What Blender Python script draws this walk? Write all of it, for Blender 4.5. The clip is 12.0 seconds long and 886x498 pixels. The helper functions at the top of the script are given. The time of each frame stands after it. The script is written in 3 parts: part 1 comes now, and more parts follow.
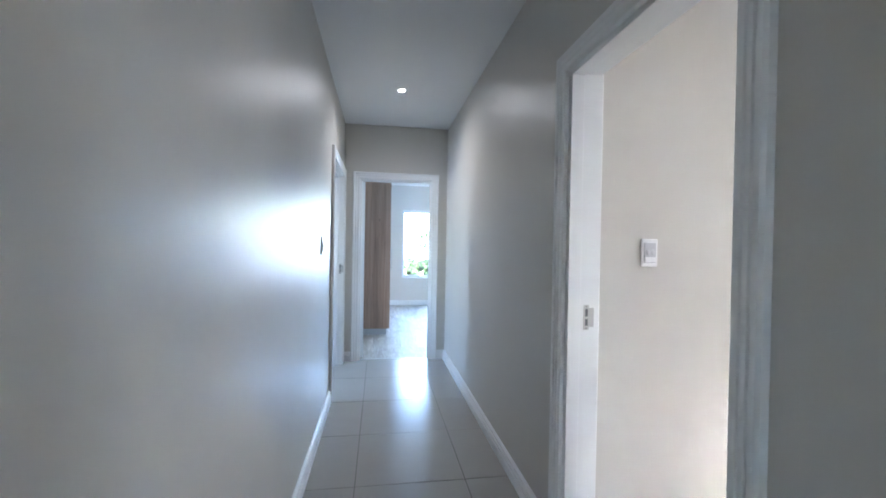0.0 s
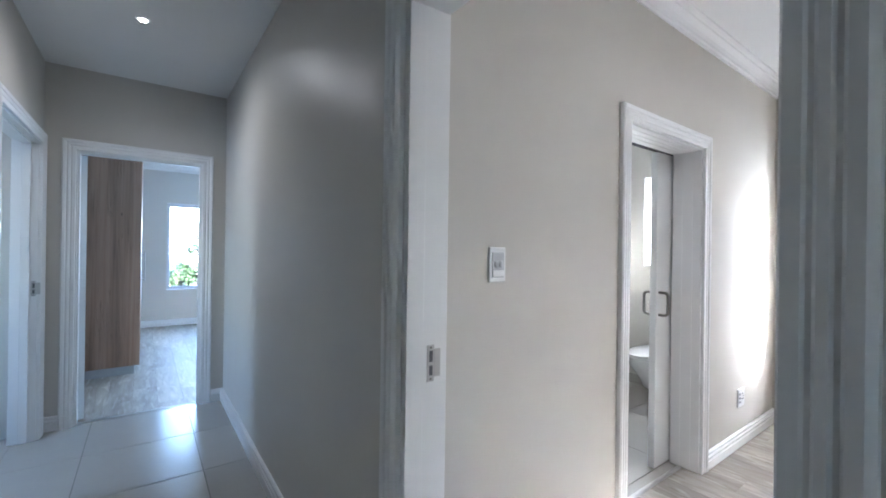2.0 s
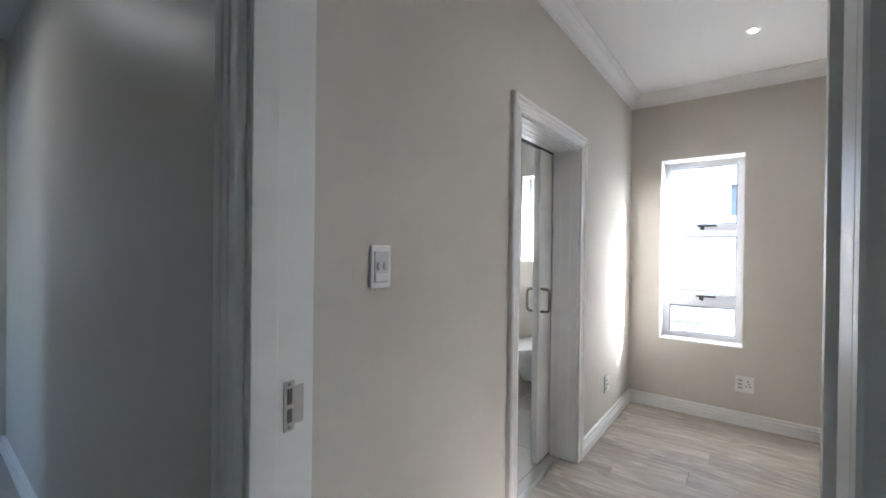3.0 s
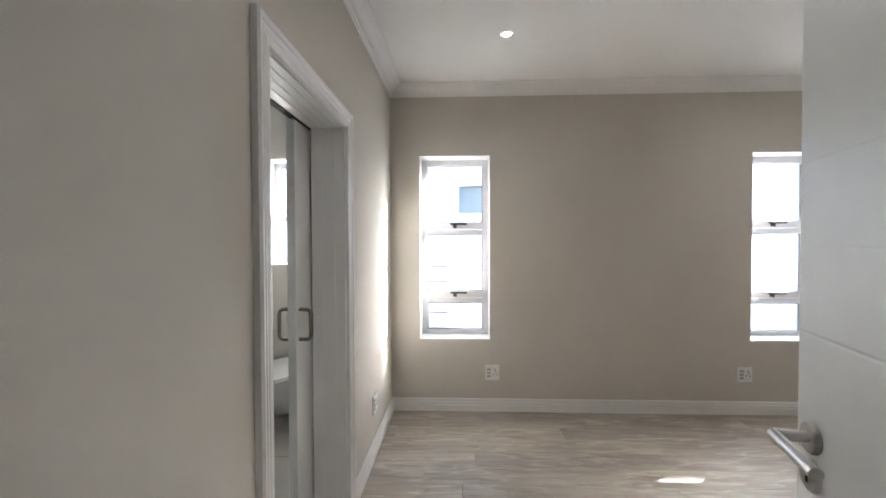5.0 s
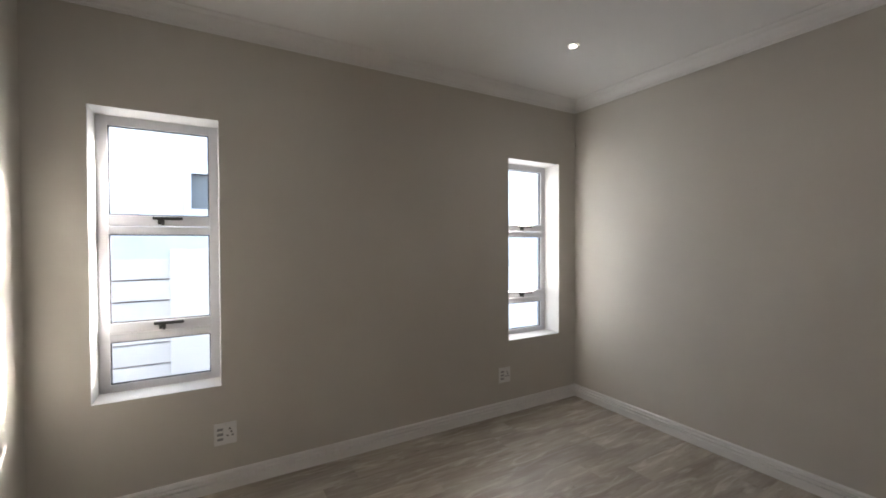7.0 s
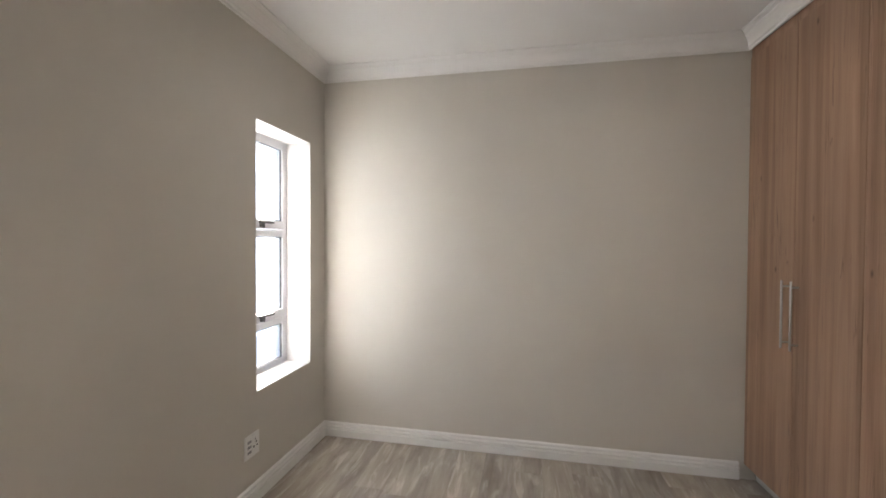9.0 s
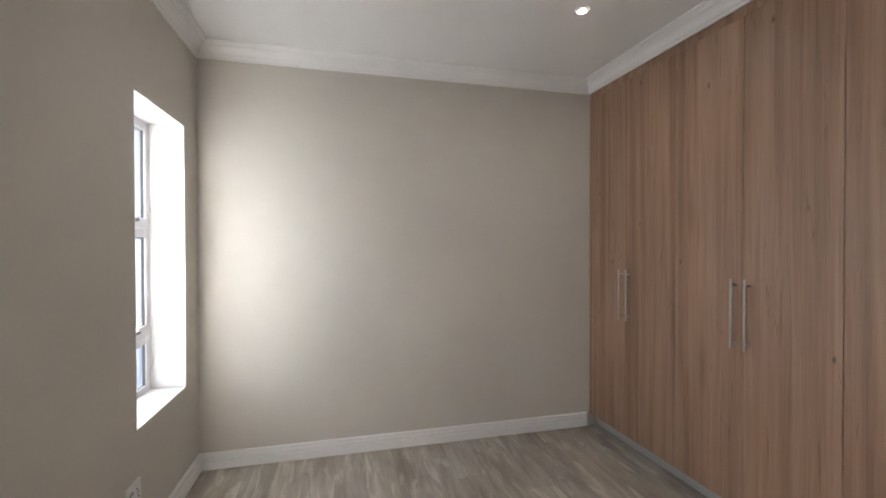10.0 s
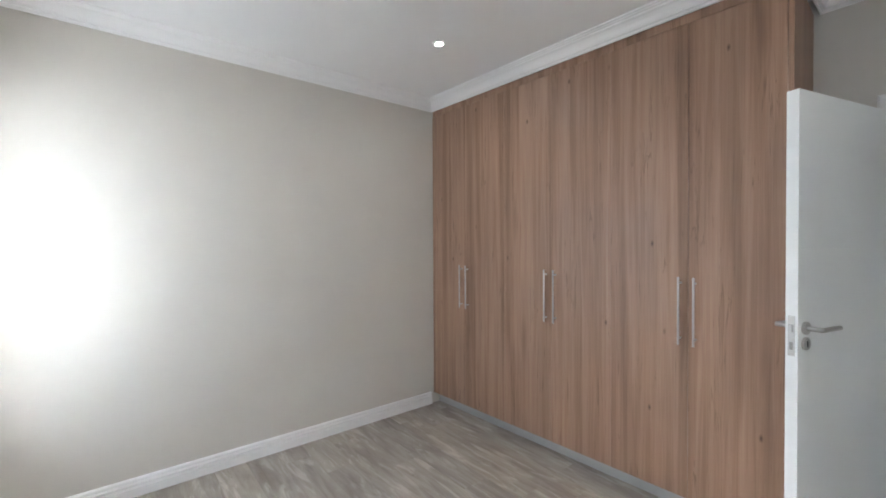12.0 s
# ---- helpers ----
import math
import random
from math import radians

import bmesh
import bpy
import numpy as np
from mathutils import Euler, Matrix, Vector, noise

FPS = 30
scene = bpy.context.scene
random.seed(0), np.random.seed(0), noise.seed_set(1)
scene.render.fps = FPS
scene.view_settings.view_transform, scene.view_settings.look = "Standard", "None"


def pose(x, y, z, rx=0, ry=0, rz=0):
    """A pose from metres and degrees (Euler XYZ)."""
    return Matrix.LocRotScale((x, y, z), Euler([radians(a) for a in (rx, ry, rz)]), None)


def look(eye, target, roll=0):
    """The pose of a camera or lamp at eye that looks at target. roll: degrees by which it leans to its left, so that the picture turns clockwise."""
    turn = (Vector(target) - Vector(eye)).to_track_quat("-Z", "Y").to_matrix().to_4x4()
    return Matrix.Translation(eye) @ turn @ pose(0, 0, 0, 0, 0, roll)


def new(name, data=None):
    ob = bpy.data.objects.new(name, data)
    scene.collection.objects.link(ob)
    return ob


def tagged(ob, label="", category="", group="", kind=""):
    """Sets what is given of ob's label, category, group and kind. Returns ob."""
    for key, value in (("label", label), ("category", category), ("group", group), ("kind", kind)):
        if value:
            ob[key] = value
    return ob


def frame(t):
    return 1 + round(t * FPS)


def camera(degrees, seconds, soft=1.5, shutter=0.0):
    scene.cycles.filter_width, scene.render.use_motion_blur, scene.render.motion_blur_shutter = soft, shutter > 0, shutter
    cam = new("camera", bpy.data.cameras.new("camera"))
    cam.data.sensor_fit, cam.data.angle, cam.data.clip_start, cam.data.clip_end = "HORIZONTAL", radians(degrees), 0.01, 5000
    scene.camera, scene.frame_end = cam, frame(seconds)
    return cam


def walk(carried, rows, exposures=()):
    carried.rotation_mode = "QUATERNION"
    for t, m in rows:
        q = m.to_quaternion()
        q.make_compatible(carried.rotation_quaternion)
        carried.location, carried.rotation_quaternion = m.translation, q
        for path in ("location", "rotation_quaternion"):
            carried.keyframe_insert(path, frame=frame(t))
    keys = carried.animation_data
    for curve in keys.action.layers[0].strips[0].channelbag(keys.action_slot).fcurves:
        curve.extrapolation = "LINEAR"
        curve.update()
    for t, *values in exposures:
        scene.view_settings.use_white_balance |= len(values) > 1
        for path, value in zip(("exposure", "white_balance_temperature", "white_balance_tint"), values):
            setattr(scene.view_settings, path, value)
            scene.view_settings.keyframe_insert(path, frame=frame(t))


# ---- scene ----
cam = camera(94.7, 12.0, 1.8)
EXPOSURES = [(0.0, 6.02, 5860, 14), (0.7, 5.76, 5790, 13), (2.0, 5.44, 5760, 13), (2.6, 5.05, 5890, 13), (3.2, 4.66, 6100, 12), (5.0, 4.5, 6420, 13), (5.5, 4.24, 6470, 13), (6.5, 3.6, 6650, 14), (7.2, 3.6, 6760, 14), (9.0, 4.44, 6850, 15), (10.0, 4.37, 6590, 14), (10.5, 4.42, 6400, 13), (11.5, 4.78, 6110, 12), (12.0, 4.89, 6000, 11)]
PATH = [
    (0, (0.146, 0.214, 1.309), (0.457, 2.19, 1.292), 1.0),
    (0.5, (0.167, 0.391, 1.313), (0.668, 2.328, 1.295), 0.7),
    (1, (0.214, 0.553, 1.324), (0.942, 2.416, 1.319), 0.9),
    (1.5, (0.283, 0.697, 1.324), (1.238, 2.454, 1.327), 0.8),
    (2, (0.343, 0.842, 1.344), (1.524, 2.456, 1.347), 0.8),
    (2.5, (0.435, 0.957, 1.329), (1.835, 2.385, 1.34), 0.6),
    (3, (0.526, 1.04, 1.352), (2.117, 2.252, 1.342), 0.7),
    (4.8, (0.967, 1.372, 1.422), (2.959, 1.554, 1.386), -0.5),
    (5, (1.069, 1.352, 1.412), (3.067, 1.432, 1.372), -0.2),
    (5.5, (1.235, 1.355, 1.415), (3.226, 1.166, 1.379), -0.1),
    (6, (1.429, 1.33, 1.412), (3.377, 0.876, 1.379), -0.2),
    (6.5, (1.596, 1.257, 1.41), (3.46, 0.533, 1.376), -0.1),
    (7, (1.791, 1.167, 1.411), (3.522, 0.165, 1.382), -0.2),
    (7.2, (1.869, 1.12, 1.416), (3.536, 0.016, 1.386), -0.2),
    (8.8, (2.896, 1.016, 1.452), (3.431, -0.91, 1.41), 0.1),
    (9, (2.984, 1.009, 1.437), (3.38, -0.951, 1.402), 0.3),
    (9.5, (3.266, 1.009, 1.415), (3.224, -0.99, 1.392), 0.0),
    (10, (3.535, 1.08, 1.422), (3.07, -0.865, 1.401), -0.1),
    (10.5, (3.734, 1.109, 1.41), (2.935, -0.724, 1.39), -0.0),
    (11, (3.848, 1.105, 1.419), (2.78, -0.586, 1.398), -0.1),
    (11.5, (3.886, 1.123, 1.423), (2.683, -0.474, 1.403), -0.2),
    (12, (3.89, 1.126, 1.429), (2.634, -0.431, 1.401), -0.3),
]
walk(cam, [(t, look(eye, target, roll)) for t, eye, target, roll in PATH], EXPOSURES)

# ---- sky and sun ----
SUN_WAY = Vector((-0.65, 0.80, -0.474)).normalized()
world = bpy.data.worlds.new("sky")
scene.world = world
world.use_nodes = True
sky = world.node_tree.nodes.new("ShaderNodeTexSky")
sky.sky_type, sky.sun_disc = "NISHITA", False
sky.sun_elevation = math.asin(-SUN_WAY.z)
sky.sun_rotation = math.atan2(-SUN_WAY.x, -SUN_WAY.y)
back = world.node_tree.nodes["Background"]
back.inputs["Strength"].default_value = 0.10
world.node_tree.links.new(sky.outputs[0], back.inputs["Color"])
sun_data = bpy.data.lights.new("sun", "SUN")
sun_data.energy, sun_data.angle, sun_data.color = 2.3, radians(0.5), (1.0, 0.975, 0.94)
sun = new("sun", sun_data)
sun.matrix_world = look((12, -10, 8), Vector((12, -10, 8)) + SUN_WAY)


# daylight standing in the window openings
def sky_lamp(m, wide, high, watts, colour, spread=175):
    lamp = bpy.data.lights.new("window_daylight", "AREA")
    lamp.shape, lamp.size, lamp.size_y, lamp.energy, lamp.color, lamp.spread = "RECTANGLE", wide, high, watts, colour, radians(spread)
    ob = new("window_daylight", lamp)
    ob.matrix_world = m


SHADED_WALL_LIGHT, OPEN_SKY_LIGHT = (0.93, 0.97, 1.0), (0.42, 0.67, 1.0)
sky_lamp(pose(4.637, 1.39, 1.35, 0, 90, 0), 1.42, 0.474, 0.15, SHADED_WALL_LIGHT)
sky_lamp(pose(4.637, -1.28, 1.35, 0, 90, 0), 1.42, 0.474, 0.52, SHADED_WALL_LIGHT)
sky_lamp(pose(4.637, 2.70, 1.66, 0, 90, 0), 0.78, 0.45, 0.62, SHADED_WALL_LIGHT)
sky_lamp(pose(1.82, 9.19, 1.33, -90, 0, 0), 2.25, 1.36, 1.5, OPEN_SKY_LIGHT)
# stands in an unseen east window, added to brighten the far bedroom
sky_lamp(pose(4.637, 5.59, 1.35, 0, 90, 0), 1.42, 0.474, 2.4, OPEN_SKY_LIGHT)
sky_lamp(pose(-2.63, 3.8, 1.45, 0, -90, 0), 1.1, 0.8, 0.26, OPEN_SKY_LIGHT)

# ---- materials ----
class Nodes:
    """A material under construction."""

    def __init__(self, name, rough=0.5, metal=0.0, spec=0.5):
        self.mat = bpy.data.materials.new(name)
        self.mat.use_nodes = True
        self.tree = self.mat.node_tree
        self.bsdf = self.tree.nodes["Principled BSDF"]
        self.bsdf.inputs["Roughness"].default_value = rough
        self.bsdf.inputs["Metallic"].default_value = metal
        self.bsdf.inputs["Specular IOR Level"].default_value = spec
        self.coord = self.tree.nodes.new("ShaderNodeTexCoord")

    def link(self, a, b):
        self.tree.links.new(a, b)

    def at(self, scale=(1, 1, 1), shuffle=0.0):
        """Object coordinates, stretched, and shifted by a random amount per object."""
        m = self.tree.nodes.new("ShaderNodeMapping")
        m.inputs["Scale"].default_value = scale
        self.link(self.coord.outputs["Object"], m.inputs["Vector"])
        if shuffle:
            info = self.tree.nodes.new("ShaderNodeObjectInfo")
            mul = self.tree.nodes.new("ShaderNodeVectorMath")
            mul.operation = "MULTIPLY"
            mul.inputs[1].default_value = (shuffle, shuffle * 1.7, shuffle * 0.6)
            self.link(info.outputs["Random"], mul.inputs[0])
            self.link(mul.outputs[0], m.inputs["Location"])
        return m.outputs[0]

    def noise(self, vec, scale, detail=4.0, rough=0.55, warp=0.0):
        n = self.tree.nodes.new("ShaderNodeTexNoise")
        n.inputs["Scale"].default_value = scale
        n.inputs["Detail"].default_value = detail
        n.inputs["Roughness"].default_value = rough
        n.inputs["Distortion"].default_value = warp
        self.link(vec, n.inputs["Vector"])
        return n.outputs["Fac"]

    def ramp(self, fac, stops):
        r = self.tree.nodes.new("ShaderNodeValToRGB")
        e = r.color_ramp.elements
        while len(e) < len(stops):
            e.new(0.5)
        for el, (p, c) in zip(e, stops):
            el.position, el.color = p, (*c, 1)
        self.link(fac, r.inputs[0])
        return r.outputs[0]

    def mix(self, fac, a, b, how="MIX"):
        m = self.tree.nodes.new("ShaderNodeMix")
        m.data_type, m.blend_type = "RGBA", how
        for sock, v in ((m.inputs[0], fac), (m.inputs[6], a), (m.inputs[7], b)):
            if isinstance(v, (int, float)):
                sock.default_value = v
            elif isinstance(v, tuple):
                sock.default_value = (*v, 1)
            else:
                self.link(v, sock)
        return m.outputs[2]

    def colour(self, c):
        if isinstance(c, tuple):
            self.bsdf.inputs["Base Color"].default_value = (*c, 1)
        else:
            self.link(c, self.bsdf.inputs["Base Color"])
        return self

    def rough(self, fac, lo, hi):
        m = self.tree.nodes.new("ShaderNodeMapRange")
        m.inputs["To Min"].default_value, m.inputs["To Max"].default_value = lo, hi
        self.link(fac, m.inputs["Value"])
        self.link(m.outputs[0], self.bsdf.inputs["Roughness"])
        return self

    def bump(self, fac, strength, dist=0.002):
        b = self.tree.nodes.new("ShaderNodeBump")
        b.inputs["Strength"].default_value, b.inputs["Distance"].default_value = strength, dist
        self.link(fac, b.inputs["Height"])
        self.link(b.outputs[0], self.bsdf.inputs["Normal"])
        return self


def painted(name, c, rough=0.42, spread=0.05, bump=0.12, spec=0.5):
    n = Nodes(name, rough, spec=spec)
    v = n.at()
    big, fine = n.noise(v, 1.3, 5), n.noise(v, 190, 3)
    low = tuple(x * (1 - spread) for x in c)
    n.colour(n.ramp(big, [(0.3, low), (0.7, c)]))
    n.rough(n.noise(v, 6, 4), rough - 0.05, rough + 0.06)
    return n.bump(fine, bump, 0.0015).mat


def timber(name, dark, mid, light, rough=0.45):
    """Vertical-grain wood-print board: broad soft bands, a few dark streaks, fine pores and scattered knots."""
    n = Nodes(name, rough)
    # knots: one cell grid over the board's face, each knot bending the grain round it
    sep = n.tree.nodes.new("ShaderNodeSeparateXYZ")
    n.link(n.at((1, 1, 1), 11.0), sep.inputs[0])
    side = n.tree.nodes.new("ShaderNodeMath")
    n.link(sep.outputs[0], side.inputs[0])
    n.link(sep.outputs[1], side.inputs[1])
    face = n.tree.nodes.new("ShaderNodeCombineXYZ")
    n.link(side.outputs[0], face.inputs[0])
    n.link(sep.outputs[2], face.inputs[1])

    def cells(scale, stops, keep):
        m = n.tree.nodes.new("ShaderNodeMapping")
        m.inputs["Scale"].default_value = scale
        n.link(face.outputs[0], m.inputs["Vector"])
        v = n.tree.nodes.new("ShaderNodeTexVoronoi")
        v.voronoi_dimensions = "2D"
        v.inputs["Scale"].default_value = 1.0
        n.link(m.outputs[0], v.inputs["Vector"])
        pick = n.ramp(v.outputs["Color"], [(keep, (1, 1, 1)), (keep + 0.03, (0, 0, 0))])
        return n.mix(1.0, n.ramp(v.outputs["Distance"], stops), pick, "MULTIPLY")

    band = n.noise(n.at((6.0, 6.0, 0.16), 9.0), 1.7, 2, 0.45, 0.5)
    wave = n.noise(n.at((13, 13, 0.42), 7.0), 1.5, 3, 0.5, 1.3)
    fine = n.noise(n.at((150, 150, 2.2), 5.0), 2.0, 3, 0.6)
    low = tuple(0.9 * a + 0.1 * b for a, b in zip(dark, mid))
    base = n.ramp(band, [(0.33, low), (0.43, mid), (0.54, light), (0.62, mid), (0.72, low)])
    base = n.mix(0.30, base, n.ramp(wave, [(0.33, low), (0.45, mid), (0.6, light)]))
    grain = n.noise(n.at((52, 52, 0.9), 15.0), 2.0, 4, 0.62, 0.7)
    base = n.mix(0.20, base, n.ramp(grain, [(0.36, dark), (0.5, mid), (0.62, light)]))
    base = n.mix(0.08, base, n.ramp(fine, [(0.35, tuple(x * 0.45 for x in dark)), (0.6, light)]))
    line = n.ramp(n.noise(n.at((15, 15, 0.6), 3.0), 1.6, 3, 0.5, 1.4), [(0.475, (0, 0, 0)), (0.5, (1, 1, 1)), (0.512, (0, 0, 0))])
    where = n.ramp(n.noise(n.at((5, 5, 1.5), 6.0), 1.5, 2), [(0.48, (0, 0, 0)), (0.62, (0.62, 0.62, 0.62))])
    base = n.mix(n.mix(1.0, line, where, "MULTIPLY"), base, tuple(x * 0.62 for x in dark))
    halo = cells((4.6, 0.75, 1), [(0.02, (0.42, 0.42, 0.42)), (0.15, (0, 0, 0))], 0.30)
    base = n.mix(halo, base, tuple(x * 0.85 for x in dark))
    knot = cells((4.6, 2.1, 1), [(0.008, (0.8, 0.8, 0.8)), (0.046, (0, 0, 0))], 0.24)
    base = n.mix(knot, base, tuple(x * 0.32 for x in dark))
    tint = n.noise(n.at((3.0, 3.0, 0.5), 13.0), 1.6, 3, 0.5, 0.6)
    base = n.mix(1.0, base, n.ramp(tint, [(0.34, (0.93, 0.93, 0.93)), (0.64, (1.09, 1.08, 1.07))]), "MULTIPLY")
    return n.colour(base).rough(wave, rough - 0.06, rough + 0.08).bump(fine, 0.10, 0.0004).mat


def plank_mat(name, dark, mid, light):
    n = Nodes(name, 0.5, spec=0.4)
    streak = n.noise(n.at((7.5, 0.9, 7.5), 13.0), 2.2, 3, 0.5, 1.2)
    grain = n.noise(n.at((120, 3.2, 120), 11.0), 1.6, 4, 0.6)
    patch = n.noise(n.at((3.2, 1.1, 3.0), 17.0), 1.7, 5, 0.6, 0.5)
    base = n.ramp(streak, [(0.30, dark), (0.47, mid), (0.64, light)])
    base = n.mix(0.45, base, n.ramp(patch, [(0.36, dark), (0.5, mid), (0.66, light)]))
    base = n.mix(0.11, base, n.ramp(grain, [(0.35, tuple(x * 0.55 for x in dark)), (0.62, light)]))
    scuff = n.noise(n.at((8, 1.4, 8), 21.0), 1.9, 4, 0.56, 1.3)
    base = n.mix(n.ramp(scuff, [(0.53, (0, 0, 0)), (0.68, (0.52, 0.52, 0.52))]), base, (0.64, 0.605, 0.555))
    fleck = n.noise(n.at((14, 6, 14), 27.0), 2.4, 3, 0.5, 0.8)
    base = n.mix(n.ramp(fleck, [(0.66, (0, 0, 0)), (0.79, (0.5, 0.5, 0.5))]), base, tuple(x * 0.5 for x in dark))
    info = n.tree.nodes.new("ShaderNodeObjectInfo")
    tone = n.ramp(info.outputs["Random"], [(0.0, (0.86, 0.86, 0.87)), (1.0, (1.08, 1.07, 1.05))])
    base = n.mix(1.0, base, tone, "MULTIPLY")
    return n.colour(base).rough(streak, 0.42, 0.58).bump(grain, 0.08, 0.0005).mat


def tile_mat(name, c, rough=0.2):
    n = Nodes(name, rough, spec=0.45)
    v = n.at((1, 1, 1), 7.0)
    cloud, fleck = n.noise(v, 3.2, 6, 0.6, 0.4), n.noise(v, 60, 3)
    base = n.ramp(cloud, [(0.25, tuple(x * 0.94 for x in c)), (0.75, c)])
    base = n.mix(0.03, base, n.ramp(fleck, [(0.4, tuple(x * 0.7 for x in c)), (0.6, c)]))
    return n.colour(base).mat


def metal_mat(name, c, rough, along=(1, 1, 60)):
    n = Nodes(name, rough, 1.0)
    f = n.noise(n.at(along), 14, 3)
    return n.colour(n.ramp(f, [(0.3, tuple(x * 0.85 for x in c)), (0.7, c)])).rough(f, rough - 0.06, rough + 0.08).mat


def flat(name, c, rough=0.5, spec=0.5, spread=0.06):
    n = Nodes(name, rough, spec=spec)
    f = n.noise(n.at(), 25, 4)
    return n.colour(n.ramp(f, [(0.3, tuple(x * (1 - spread) for x in c)), (0.7, c)])).rough(f, rough - 0.04, rough + 0.06).mat


WALL = painted("greige_wall_paint", (0.592, 0.566, 0.518), 0.88, 0.04, spec=0.12)
HALL_WALL = painted("greige_satin_passage_paint", (0.592, 0.566, 0.518), 0.40, 0.04, spec=0.42)
CEILING = painted("white_ceiling_paint", (0.80, 0.80, 0.79), 0.75, 0.03, 0.08)
TRIM = painted("white_satin_trim_paint", (0.80, 0.80, 0.79), 0.40, 0.03, 0.03)
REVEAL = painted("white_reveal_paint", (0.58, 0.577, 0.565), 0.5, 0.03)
LEAF = painted("white_door_paint", (0.76, 0.78, 0.78), 0.34, 0.03, 0.05)
BATH_WALL = painted("bathroom_wall_paint", (0.60, 0.585, 0.54), 0.35, 0.03)
WOOD = timber("walnut_print_board", (0.162, 0.094, 0.057), (0.290, 0.172, 0.109), (0.372, 0.240, 0.164))
PLANK = plank_mat("greyed_oak_plank", (0.235, 0.202, 0.165), (0.345, 0.308, 0.262), (0.455, 0.420, 0.372))
JOINT = flat("dark_joint", (0.05, 0.045, 0.04), 0.9)
# dark colour paints in the shade behind the wardrobe door gaps
GAP = flat("door_gap_shade", (0.045, 0.03, 0.022), 0.8)
TILE = tile_mat("pale_porcelain", (0.42, 0.405, 0.375), 0.22)
GROUT = flat("grey_grout", (0.17, 0.16, 0.15), 0.9)
DARK_STEEL = metal_mat("satin_dark_steel", (0.27, 0.26, 0.245), 0.36)
STEEL = metal_mat("brushed_steel", (0.53, 0.52, 0.505), 0.34)
ALU = flat("white_powder_coated_frame", (0.62, 0.62, 0.645), 0.36)
PLINTH = flat("brushed_grey_plinth", (0.36, 0.365, 0.365), 0.38)
BLACK = flat("black_plastic", (0.018, 0.018, 0.02), 0.4)
PLASTIC = flat("white_plastic", (0.78, 0.78, 0.77), 0.28, spread=0.02)
FAR_GLASS = flat("grey_far_glazing", (0.20, 0.213, 0.222), 0.45, 0.3)
SLOT = flat("grey_slot", (0.10, 0.10, 0.11), 0.5)
SOCKET_SLOT = flat("pale_grey_slot", (0.30, 0.30, 0.31), 0.5)
BEZEL = flat("pale_grey_plastic", (0.52, 0.52, 0.53), 0.3, spread=0.02)
CHINA = flat("white_ceramic", (0.82, 0.83, 0.82), 0.12, spread=0.02)
HOLE = flat("dark_recess", (0.02, 0.02, 0.02), 0.8)
RENDER = painted("white_exterior_render", (0.75, 0.76, 0.765), 0.8, 0.06, 0.4)
ROOF = flat("dark_roof_tile", (0.12, 0.12, 0.125), 0.8)
LAWN = flat("lawn", (0.06, 0.11, 0.03), 0.9, spread=0.5)
PAVE = flat("concrete_paving", (0.45, 0.43, 0.40), 0.85, spread=0.2)
LEAVES = flat("foliage", (0.04, 0.075, 0.025), 0.6, spread=0.5)
BARK = flat("bark", (0.14, 0.10, 0.07), 0.9, spread=0.4)


def glass_mat():
    n = Nodes("window_glass", 0.0)
    n.bsdf.inputs["Transmission Weight"].default_value = 1.0
    n.bsdf.inputs["IOR"].default_value = 1.45
    return n.colour((0.96, 0.98, 0.98)).mat


def glow_mat(name, c, strength):
    n = Nodes(name, 0.5)
    n.bsdf.inputs["Emission Color"].default_value = (*c, 1)
    n.bsdf.inputs["Emission Strength"].default_value = strength
    return n.colour(c).mat


GLASS = glass_mat()
LAMP = glow_mat("downlight_lens", (1.0, 0.97, 0.92), 6.0)


# ---- mesh helpers ----
def box(bm, x0, x1, y0, y1, z0, z1, bevel=0.0, seg=2):
    c = [bm.verts.new((x, y, z)) for x in (x0, x1) for y in (y0, y1) for z in (z0, z1)]
    made = [bm.faces.new([c[i] for i in q]) for q in
            ((0, 1, 3, 2), (4, 6, 7, 5), (0, 4, 5, 1), (2, 3, 7, 6), (0, 2, 6, 4), (1, 5, 7, 3))]
    if bevel:
        edges = list({e for f in made for e in f.edges})
        bmesh.ops.bevel(bm, geom=edges, offset=bevel, segments=seg, profile=0.5, affect="EDGES")
    return bm


def slab(*a, **k):
    return box(bmesh.new(), *a, **k)


def turned(bm, profile, m=None, steps=24):
    """A body of revolution about z from (radius, z) pairs, closed where the radius is 0."""
    rings = []
    for r, z in profile:
        ring = [bm.verts.new((r * math.cos(2 * math.pi * i / steps), r * math.sin(2 * math.pi * i / steps), z)) for i in range(steps)] if r > 0 else [bm.verts.new((0, 0, z))]
        rings.append(ring)
    for a, b in zip(rings, rings[1:]):
        for i in range(steps):
            j = (i + 1) % steps
            if len(a) == 1 and len(b) > 1:
                bm.faces.new((a[0], b[j], b[i]))
            elif len(b) == 1 and len(a) > 1:
                bm.faces.new((a[i], a[j], b[0]))
            elif len(a) > 1:
                bm.faces.new((a[i], a[j], b[j], b[i]))
    if m is not None:
        bmesh.ops.transform(bm, matrix=m, verts=[v for ring in rings for v in ring])
    return bm


